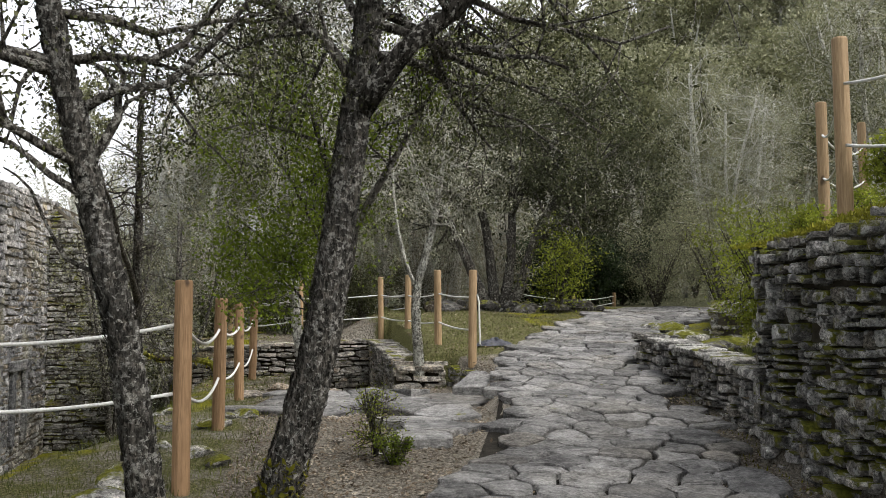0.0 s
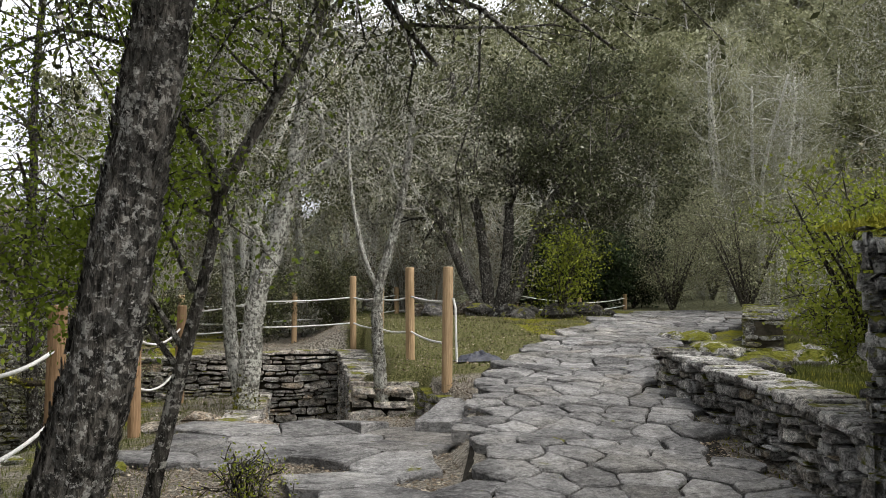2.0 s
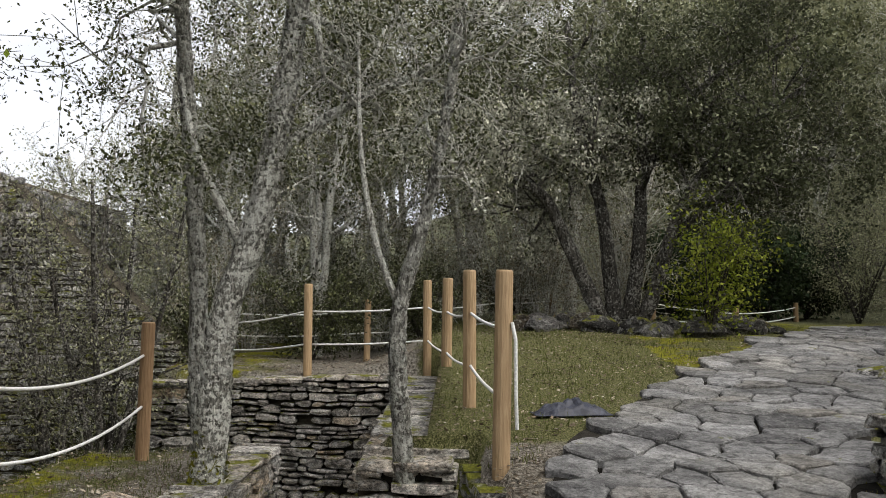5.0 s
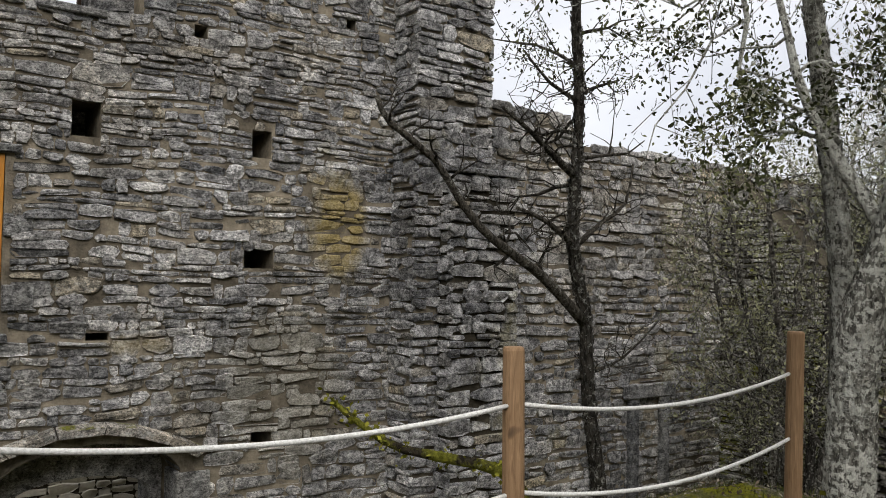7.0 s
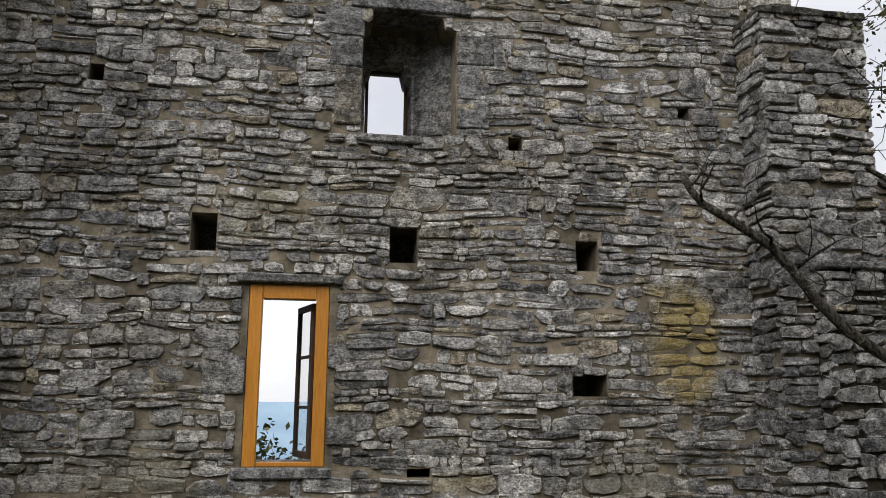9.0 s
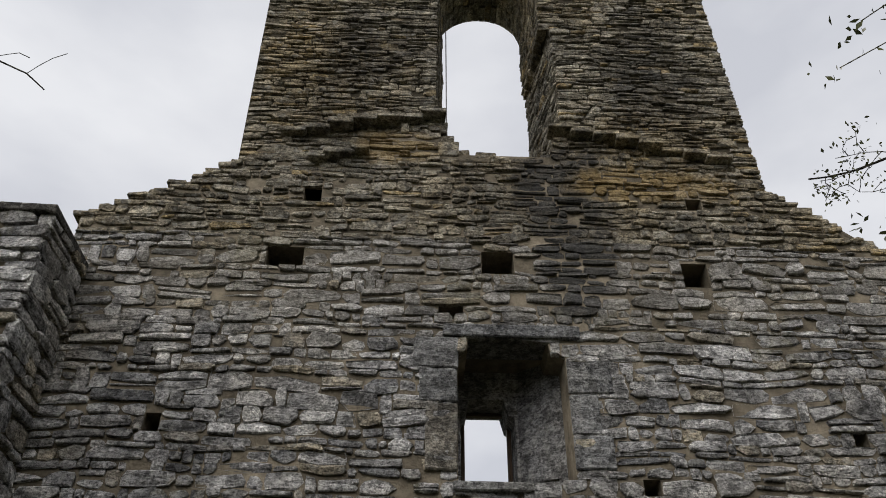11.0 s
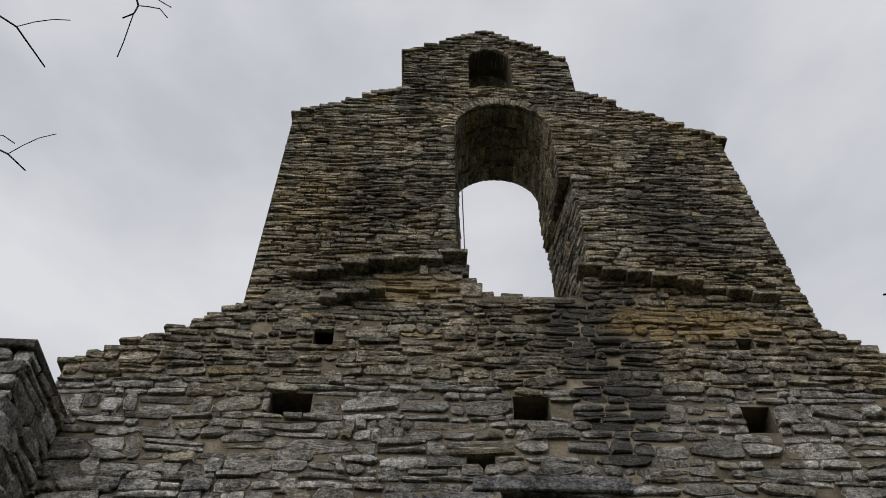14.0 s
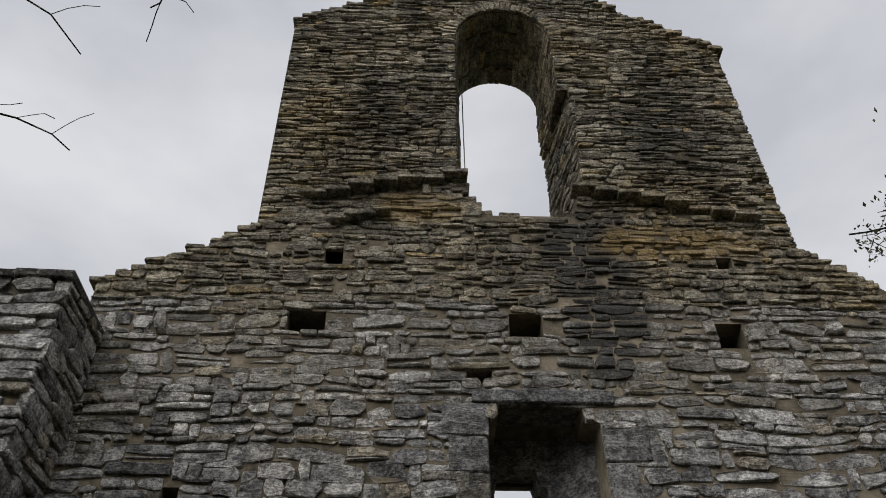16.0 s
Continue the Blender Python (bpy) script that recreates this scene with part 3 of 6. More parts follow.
BELL_NOTCH = [(11.02, 8.12), (11.12, 8.12), (11.16, 9.4), (11.21, 10.1), (11.14, 10.3), (11.02, 10.38)]
TOP_ARCH = (10.01, 10.62, 12.57, 13.44, 13.76)
DOOR = (9.72, 11.5, -2.3, -0.24, 0.18)
HOOD_TOP = [(9.34, 0.05), (9.78, 0.24), (10.24, 0.38), (10.7, 0.4), (11.0, 0.35), (11.36, 0.23), (11.72, 0.06)]
HOOD_FOOT = [(9.42, -0.04), (9.84, 0.15), (10.26, 0.28), (10.68, 0.29), (10.97, 0.24), (11.31, 0.13), (11.62, -0.03)]
W1 = rect(8.99, 1.3, 9.74, 2.98)
W2 = [(9.99, 4.5), (10.95, 4.5), (10.95, 5.68), (10.82, 5.74), (10.8, 5.86), (10.09, 5.86), (10.08, 5.74), (9.99, 5.68)]
W2_INNER = [(10.05, 4.5), (10.56, 4.5), (10.56, 5.38), (10.5, 5.42), (10.46, 5.58), (10.13, 5.58), (10.1, 5.44), (10.05, 5.4)]
PUTLOGS = [(8.17, 6.58, 8.52, 6.83), (10.23, 6.57, 10.54, 6.83), (12.17, 6.47, 12.42, 6.75), (8.42, 3.26, 8.66, 3.64), (10.3, 3.22, 10.57, 3.58),
           (12.18, 3.2, 12.41, 3.51), (7.39, 4.88, 7.52, 5.06), (13.34, 4.85, 13.46, 5.03), (11.49, 4.42, 11.63, 4.56), (12.12, 1.96, 12.47, 2.2),
           (12.26, -0.06, 12.5, 0.17), (9.06, 0.54, 9.26, 0.84), (8.44, 7.42, 8.62, 7.6), (12.36, 7.43, 12.52, 7.58), (9.82, 6.05, 10.05, 6.22),
           (8.2, -0.35, 8.45, -0.05), (11.28, 1.28, 11.42, 1.34), (10.5, 1.2, 10.72, 1.28)]
BELL_PUTLOGS = [(8.03, 10.98, 8.2, 11.07), (9.36, 10.9, 9.5, 10.97), (12.12, 10.8, 12.26, 10.88), (10.9, 9.7, 11.2, 9.95)]


def wall_place(x0):
    return lambda u, v, d: (x0 + d, u, v)


def build_church():
    church = thing("church_front", "tall roofless church front of grey and tan rubble masonry with open belfry", "church ruin", kind="structure")
    core_x = WALL_X - 0.018
    holes = [W1, W2, arch(*DOOR[:3], DOOR[3], DOOR[4])]
    puts = [rect(*p) for p in PUTLOGS]
    mesh_part("mortar_core", *slab_with_holes(FRONT, holes + puts, wall_place(core_x), 0.65), MORTAR, church)
    inner = [W1, W2_INNER, arch(9.95, 11.38, -2.3, -0.5, -0.28)]
    mesh_part("inner_core", *slab_with_holes(FRONT, inner, wall_place(core_x - 0.65), 0.45), GREY_STONE, church)
    # splayed side of the upper window, from the outer to the inner edge
    mesh_part("window_splay", [(core_x - d, y, z) for d, y in ((0.33, 10.97), (0.655, 10.58), (0.655, 10.97)) for z in (4.44, 5.9)], [(0, 2, 3, 1), (2, 4, 5, 3), (0, 1, 5, 4), (0, 4, 2), (1, 3, 5)], GREY_STONE, church)
    bell_holes = [arch(*TOP_ARCH)]
    # belfry, set a little back from the wall below
    bell_x = WALL_X - 0.03
    outline = [(7.7, 7.6), (9.78, 7.6), (9.78, 8.12)] + [p for p in reversed(arch(*BELL_ARCH)[2:])] + BELL_NOTCH[:0:-1] + [(11.12, 7.6), (13.24, 7.6)] + BELFRY[2:]
    clean = [outline[0]]
    for p in outline[1:]:
        if abs(p[0] - clean[-1][0]) + abs(p[1] - clean[-1][1]) > 1e-4:
            clean.append(p)
    b_puts = [rect(*p) for p in BELL_PUTLOGS[:3]]
    mesh_part("belfry_core", *slab_with_holes(clean, bell_holes + b_puts, wall_place(bell_x - 0.02), 0.4), EARTH_JOINT, church)
    mesh_part("belfry_inner_core", *slab_with_holes(clean, bell_holes, wall_place(bell_x - 0.42), 0.78), BELL_STONE, church)
    # facing stones
    band = 6.95
    top_field = [[(a, max(b, band)) for a, b in FRONT]] + [p for p in puts if p[0][1] > band]
    lay_masonry(church, masonry(top_field, (0.04, 0.11), (0.09, 0.42), 0.010, (-0.014, 0.022), 14, 0.04), wall_place(WALL_X), BELL_STONE, (WALL_X, 10.4, 7.2), 200, 24, "gable_stone")
    field = [[(a, min(b, band)) for a, b in FRONT], rect(8.93, 1.22, 9.8, 3.02), W2[:]] + [p for p in puts if p[0][1] < band] + [[(9.4, -2.3), (11.7, -2.3)] + HOOD_TOP[::-1]]
    lay_masonry(church, masonry(field, (0.055, 0.17), (0.09, 0.52), 0.009, (-0.012, 0.02), 11, 0.045), wall_place(WALL_X), GREY_STONE, (WALL_X, 10.4, 2.6), 300, 21)
    field = [BELFRY, ring_hole(*BELL_ARCH, 0.17), ring_hole(*TOP_ARCH, 0.07), BELL_NOTCH] + b_puts
    lay_masonry(church, masonry(field, (0.035, 0.085), (0.09, 0.42), 0.009, (-0.010, 0.022), 12, 0.035), wall_place(bell_x), BELL_STONE, (bell_x, 10.4, 9.2), 300, 22, "belfry_stone")
    voussoirs(church, *BELL_ARCH[:2], BELL_ARCH[3], BELL_ARCH[4], 0.18, 30, wall_place(bell_x), BELL_STONE, 31)
    voussoirs(church, *TOP_ARCH[:2], TOP_ARCH[3], TOP_ARCH[4], 0.08, 12, wall_place(bell_x), BELL_STONE, 32)
    # barrel of the bell arch, in courses that run through the wall
    rng = random.Random(33)
    for k in range(22):
        for j in range(4):
            a0, a1 = math.pi * (k + 0.05) / 22, math.pi * (k + 0.95) / 22
            d0, d1 = 0.03 + j * 0.29 + rng.uniform(-0.05, 0.05) * (j > 0), 0.03 + (j + 1) * 0.29 - 0.012
            c, w, h = 10.4, 0.615, 0.64
            lift = rng.uniform(0.0, 0.012) + 0.012 * j
            q = [(c + (w - lift) * math.cos(a), 11.38 + (h - lift) * math.sin(a)) for a in (a0, a1)]
            verts = [(bell_x - d, u, v) for d in (d0, d1) for u, v in q] + [(bell_x - d, c + (w + 0.03) * math.cos(a), 11.38 + (h + 0.03) * math.sin(a)) for d in (d0, d1) for a in (a0, a1)]
            mesh_part("vault_stone", verts, [(0, 2, 3, 1), (0, 1, 5, 4), (2, 6, 7, 3), (0, 4, 6, 2), (1, 3, 7, 5)], BELL_STONE, church)
    # jambs of the bell opening
    for side, u, z0, z1, taper in ((1, 9.765, 8.1, 11.38, 0.1), (-1, 11.17, 8.1, 10.3, 0.17), (-1, 11.035, 10.3, 11.38, 0.06)):
        def jamb(uu, v, d, u=u, side=side, taper=taper):
            deep = uu if side < 0 else 1.18 - uu
            return (bell_x - deep, u + side * (d + taper * deep / 1.18), v)
        lay_masonry(church, masonry([rect(0.0, z0, 1.18, z1)], (0.06, 0.12), (0.2, 0.5), 0.01, (0.0, 0.02), 40 + side), jamb, BELL_STONE, (bell_x, u, 9), 60, 41, "jamb_stone", 0.14)
    # old roof line: two sloping courses of projecting slates
    for (ua, va), (ub, vb), n in (((8.12, 8.3), (9.86, 8.68), 7), ((11.0, 8.5), (12.92, 8.07), 8), ((8.45, 7.95), (9.05, 8.09), 4)):
        for k in range(n):
            t0, t1 = k / n, (k + 1) / n
            u0, u1 = ua + (ub - ua) * t0, ua + (ub - ua) * t1
            z0 = va + (vb - va) * (t0 + t1) / 2
            bm = block(WALL_X - 0.1, u0 - 0.01, z0 - 0.02, WALL_X + rng.uniform(0.07, 0.15), u1 + 0.02, z0 + rng.uniform(0.03, 0.055), 0.008, rng, 0.008)
            part("roof_slate", bm, BELL_STONE, church)
    # broken stones on the sill of the bell opening
    for u0, u1, z0, z1 in ((9.79, 10.02, 8.1, 8.3), (9.79, 9.97, 8.3, 8.46), (9.79, 9.9, 8.46, 8.62), (10.02, 10.14, 8.1, 8.22), (10.2, 10.42, 8.08, 8.17), (10.9, 11.12, 8.1, 8.2)):
        part("broken_stone", block(bell_x - 0.45, u0, z0, bell_x + rng.uniform(-0.03, 0.03), u1, z1, 0.012, rng, 0.01), BELL_STONE, church)
    # coping slates on the slopes of the belfry
    slopes = [((7.66, 11.72), (9.12, 12.5)), ((9.04, 13.68), (10.27, 14.42)), ((10.27, 14.42), (11.53, 13.4)), ((11.5, 12.47), (13.2, 11.2)), ((6.25, 7.14), (7.78, 7.98)), ((13.15, 7.78), (14.8, 6.52))]
    for (ua, va), (ub, vb) in slopes:
        n = max(3, int(abs(ub - ua) / 0.11))
        for k in range(n):
            u0, u1 = ua + (ub - ua) * k / n, ua + (ub - ua) * (k + 1) / n
            zz = min(va + (vb - va) * k / n, va + (vb - va) * (k + 1) / n) + rng.uniform(-0.02, 0.02)
            if rng.random() < 0.12:
                continue
            bm = block(bell_x - 1.15, u0 - 0.03, zz - 0.02, bell_x + rng.uniform(0.02, 0.06), u1 + 0.05, zz + rng.uniform(0.025, 0.06), 0.008, rng, 0.012)
            part("coping_slate", bm, BELL_STONE, church)
    # hanging bell cord
    v, f = tube([(bell_x - 1.1, 9.92, 11.6), (bell_x - 1.05, 9.93, 9.8), (bell_x - 1.0, 9.96, 8.2)], [0.008] * 3, 5)
    mesh_part("bell_cord", v, f, METAL, church, "thin hanging bell cord")
    # dressed jambs and lintel of the upper window
    for name, b in (("window_lintel", (WALL_X - 0.4, 9.86, 5.85, WALL_X + 0.03, 11.1, 5.98)), ("window_jamb", (WALL_X - 0.35, 9.66, 5.2, WALL_X + 0.02, 9.985, 5.52)),
                    ("window_jamb", (WALL_X - 0.35, 9.72, 4.6, WALL_X + 0.022, 9.985, 5.19)), ("window_jamb", (WALL_X - 0.35, 9.6, 5.53, WALL_X + 0.022, 10.0, 5.84)),
                    ("window_jamb", (WALL_X - 0.35, 10.955, 4.62, WALL_X + 0.024, 11.28, 4.92)), ("window_jamb", (WALL_X - 0.35, 10.955, 4.93, WALL_X + 0.018, 11.2, 5.3)),
                    ("window_jamb", (WALL_X - 0.35, 10.955, 5.31, WALL_X + 0.022, 11.34, 5.64)), ("window_sill", (WALL_X - 0.3, 9.95, 4.42, WALL_X + 0.05, 10.6, 4.5))):
        part(name, block(*b, 0.012, rng, 0.006), DRESSED, church)
    # lintel and dressed sides of the lower window
    for name, b in (("window_lintel", (WALL_X - 0.3, 8.87, 2.985, WALL_X + 0.05, 9.86, 3.07)), ("window_sill", (WALL_X - 0.3, 8.9, 1.2, WALL_X + 0.04, 9.8, 1.295)),
                    ("window_jamb", (WALL_X - 0.3, 8.6, 1.95, WALL_X + 0.02, 8.985, 2.3)), ("window_jamb", (WALL_X - 0.3, 9.745, 1.5, WALL_X + 0.02, 10.02, 1.75)),
                    ("window_jamb", (WALL_X - 0.3, 9.745, 2.2, WALL_X + 0.018, 10.0, 2.42))):
        part(name, block(*b, 0.012, rng, 0.006), DRESSED, church)
    # door: dressed ring, hood mould and jambs
    rise = DOOR[4] - DOOR[3]
    du0, du1 = DOOR[:2]
    c, w = (du0 + du1) / 2, (du1 - du0) / 2
    for k in range(7):
        a0, a1 = math.pi * (0.01 + 0.98 * k / 7), math.pi * (0.01 + 0.98 * (k + 0.98) / 7)
        line = [(c + (w + r) * math.cos(a), DOOR[3] + (rise + r) * math.sin(a)) for r, angles in ((0.0, (a0, (a0 + a1) / 2, a1)), (0.14, (a1, (a0 + a1) / 2, a0))) for a in angles]
        line = [line[0], line[5], line[4], line[3], line[2], line[1]]
        verts = [wall_place(WALL_X)(u, v, d) for d in (-0.03, -0.5) for u, v in line]
        mesh_part("arch_stone", verts, [tuple(range(6))] + [(i, i + 6, (i + 1) % 6 + 6, (i + 1) % 6) for i in range(6)], DRESSED, church)
    # hood of long chamfered stones that follow a flat, broken curve
    for k in range(6):
        (ua, va), (ub, vb), (uc, vc), (ud, vd) = HOOD_FOOT[k], HOOD_FOOT[k + 1], HOOD_TOP[k + 1], HOOD_TOP[k]
        g = 0.008
        line = [(ua + g, va), (ub - g, vb), (uc - g, vc), (ud + g, vd)]
        verts = [(WALL_X + d, u, v) for d, rows in ((-0.15, line), (0.05, line), (0.13, [line[0], line[1], (line[2][0], line[2][1] - 0.035), (line[3][0], line[3][1] - 0.035)])) for u, v in rows]
        mesh_part("hood_mould", verts, [(8, 9, 10, 11)] + [(i + o, (i + 1) % 4 + o, (i + 1) % 4 + 4 + o, i + 4 + o) for o in (0, 4) for i in range(4)], PIT_STONE, church)
    for u0, u1 in ((9.45, 9.71), (11.51, 11.8)):
        for k in range(5):
            part("door_jamb", block(WALL_X - 0.4, u0 + rng.uniform(-0.08, 0), -2.3 + k * 0.42, WALL_X + 0.02, u1, -1.885 + k * 0.42, 0.012, rng, 0.004), DRESSED, church)


def build_church_windows():
    rng = random.Random(5)
    w = thing("window_1", "tall orange varnished timber window frame with casement open inward", "window", kind="structure", at=(WALL_X, 9.36, 1.3))
    x0, x1 = WALL_X - 0.16, WALL_X - 0.02

    def local(ob):
        ob.location -= w.location
        return ob

    for b in ((x0, 8.995, 1.3, x1, 9.115, 2.976), (x0, 9.615, 1.3, x1, 9.735, 2.976), (x0, 9.117, 2.84, x1 - 0.004, 9.613, 2.976), (x0, 9.117, 1.3, x1 - 0.02, 9.613, 1.34)):
        local(part("frame_member", block(*b, 0.006), ORANGE_WOOD, w))
    # casement swung inward on its right-hand side
    leaf = thing("casement", "", "")
    leaf.parent = w
    for key in list(leaf.keys()):
        del leaf[key]
    leaf.location = Vector((x0, 9.6, 1.36)) - w.location
    leaf.rotation_euler = (0, 0, 0.3)
    for b in ((-0.5, -0.02, 0.0, -0.44, 0.02, 1.46), (-0.06, -0.02, 0.0, 0.0, 0.02, 1.46), (-0.44, -0.02, 1.4, -0.06, 0.02, 1.46), (-0.44, -0.02, 0.0, -0.06, 0.02, 0.06),
              (-0.44, -0.015, 0.46, -0.06, 0.015, 0.49), (-0.44, -0.015, 0.94, -0.06, 0.015, 0.97)):
        part("sash_bar", block(*b, 0.004), DARK_WOOD, leaf)
    bm = block(-0.44, -0.004, 0.06, -0.06, 0.004, 1.4, 0)
    part("pane", bm, GLASS, leaf).visible_shadow = False
    w2 = thing("window_2", "stone upper window with dark timber inner frame", "window", kind="structure", at=(WALL_X - 0.95, 10.45, 4.5))
    for b in ((-0.06, -0.38, 0.0, 0.0, -0.345, 1.0), (-0.06, 0.06, 0.0, 0.0, 0.1, 0.96), (-0.06, -0.345, 1.04, 0.0, 0.06, 1.075)):
        part("inner_frame", block(*b, 0.006), DARK_WOOD, w2)


def build_buttress(name, label, outline_y, x_out, z_top, seed, ledge=None):
    """A stone pier that stands out from the church front."""
    y0, y1 = outline_y
    b = thing(name, label, "buttress", kind="structure")
    core = block(WALL_X - 1.0, y0 + 0.04, -2.3, x_out - 0.04, y1 - 0.04, z_top, 0)
    part("rubble_core", core, MORTAR, b)
    span = x_out - WALL_X
    lay_masonry(b, masonry([rect(y0, -2.3, y1, z_top)], (0.08, 0.2), (0.18, 0.55), 0.012, (-0.01, 0.025), seed), wall_place(x_out), GREY_STONE, (x_out, y0, 2.5), 150, seed)
    near = (x_out, (y0 + y1) / 2, 3)
    lay_masonry(b, masonry([rect(0, -2.3, span, z_top)], (0.08, 0.2), (0.18, 0.5), 0.012, (-0.01, 0.02), seed + 1), lambda u, v, d: (WALL_X + u, y0 - d, v), GREY_STONE, near, 100, seed + 1)
    lay_masonry(b, masonry([rect(0, -2.3, span, z_top)], (0.08, 0.2), (0.18, 0.5), 0.012, (-0.01, 0.02), seed + 2), lambda u, v, d: (x_out - u, y1 + d, v), GREY_STONE, near, 100, seed + 2)
    rng = random.Random(seed)
    n = 5
    for k in range(n):
        u0, u1 = y0 + (y1 - y0) * k / n, y0 + (y1 - y0) * (k + 1) / n
        part("cap_slate", block(WALL_X - 1.0, u0 - 0.01, z_top - 0.02, x_out + rng.uniform(0.02, 0.06), u1 + 0.01, z_top + rng.uniform(0.04, 0.07), 0.01, rng, 0.01), ROCK, b)
    return b


def build_church_sides():
    build_buttress("wall_buttress_left", "square pier of weathered rubble beside the church front", (4.2, 6.52), -5.12, 6.5, 51)
    b = build_buttress("wall_buttress_right", "grey rubble buttress at the corner of the church front", (14.02, 15.2), -5.42, 5.9, 55)
    # broader foot of the buttress with a weathered ledge
    z = 3.2
    part("foot_core", block(-5.9, 14.42, -2.3, -5.24, 15.44, z - 0.04, 0), EARTH_JOINT, b)
    lay_masonry(b, masonry([rect(14.38, -2.3, 15.48, z)], (0.09, 0.22), (0.2, 0.55), 0.012, (-0.01, 0.025), 61), wall_place(-5.2), GREY_STONE, (-5.2, 14.5, 2), 150, 61)
    lay_masonry(b, masonry([rect(0, -2.3, 0.24, z)], (0.09, 0.22), (0.2, 0.4), 0.012, (-0.01, 0.02), 62), lambda u, v, d: (-5.42 + u, 14.38 - d, v), GREY_STONE, (-5.2, 14.5, 2), 60, 62)
    rng = random.Random(6)
    for k in range(3):
        part("ledge_stone", block(-5.5, 14.36 + k * 0.38, z - 0.02, -5.16, 14.72 + k * 0.38, z + 0.05, 0.012, rng, 0.008), DRESSED, b)
    # the curtain wall that goes on along the yard
    c = thing("wall_curtain", "long ruined curtain wall of grey rubble, mossy and low toward the wood", "stone wall", kind="structure")
    top = [(15.4, -2.3), (26.5, -2.3), (26.5, 3.9), (19.4, 3.98), (17.5, 3.95), (17.3, 4.3), (16.4, 4.32), (15.4, 4.4)]
    mesh_part("mortar_core", *slab_with_holes(top, [], wall_place(-6.12), 0.8), MORTAR, c)
    lay_masonry(c, masonry([top], (0.1, 0.21), (0.2, 0.6), 0.014, (-0.012, 0.03), 65), wall_place(-6.1), GREY_STONE, (-6.1, 17, 1), 300, 65)
    # return wall across the end of the yard
    ret = [(-6.1, -2.3), (-1.9, -2.3), (-1.9, 0.5), (-2.6, 0.75), (-4.0, 2.0), (-6.1, 3.9)]
    mesh_part("return_core", *slab_with_holes(ret, [], lambda u, v, d: (u, 21.03 - d, v), 0.6), EARTH_JOINT, c)
    lay_masonry(c, masonry([ret], (0.08, 0.17), (0.18, 0.5), 0.014, (-0.012, 0.03), 66), lambda u, v, d: (u, 21.0 - d, v), MOSSY_STONE, (-3, 21, 0), 150, 66)
    # small blocked doorway at the foot of the curtain wall
    for y in (18.6, 19.35):
        part("blocked_jamb", block(-6.1, y, -1.5, -6.02, y + 0.22, 0.05, 0.012), DRESSED, c)
    part("blocked_head", block(-6.1, 18.5, 0.05, -6.0, 19.7, 0.28, 0.02), DRESSED, c)
    # the far wall of the roofless nave, seen through the door
    inner = thing("wall_nave_far", "low remains of the far nave wall in pale stone", "stone wall", kind="structure")
    part("rubble_core", block(-11.6, 4, -2.3, -11.0, 17, 0.3, 0), EARTH_JOINT, inner)
    lay_masonry(inner, masonry([rect(8, -2.3, 14, 0.3)], (0.1, 0.2), (0.2, 0.5), 0.012, (0, 0.02), 67), wall_place(-10.98), PLASTER, (-11, 10, 0), 120, 67)


build_church()
build_church_windows()
build_church_sides()


# ---- dry-stone walls along the path ----
def rock_mesh(rng, size, squash=0.7, cuts=2):
    bm = bmesh.new()
    bmesh.ops.create_icosphere(bm, subdivisions=cuts, radius=1)
    off = Vector((rng.uniform(0, 50), rng.uniform(0, 50), rng.uniform(0, 50)))
    planes = [(Vector([rng.uniform(-1, 1) for _ in range(3)]).normalized(), rng.uniform(0.55, 0.85)) for _ in range(7)]
    for v in bm.verts:
        for n, d in planes:
            over = v.co.dot(n) - d
            if over > 0:
                v.co -= n * over
        v.co *= 1 + 0.16 * noise.noise(v.co * 1.6 + off)
        v.co = Vector((v.co.x * size[0], v.co.y * size[1], v.co.z * size[2]))
    return bm


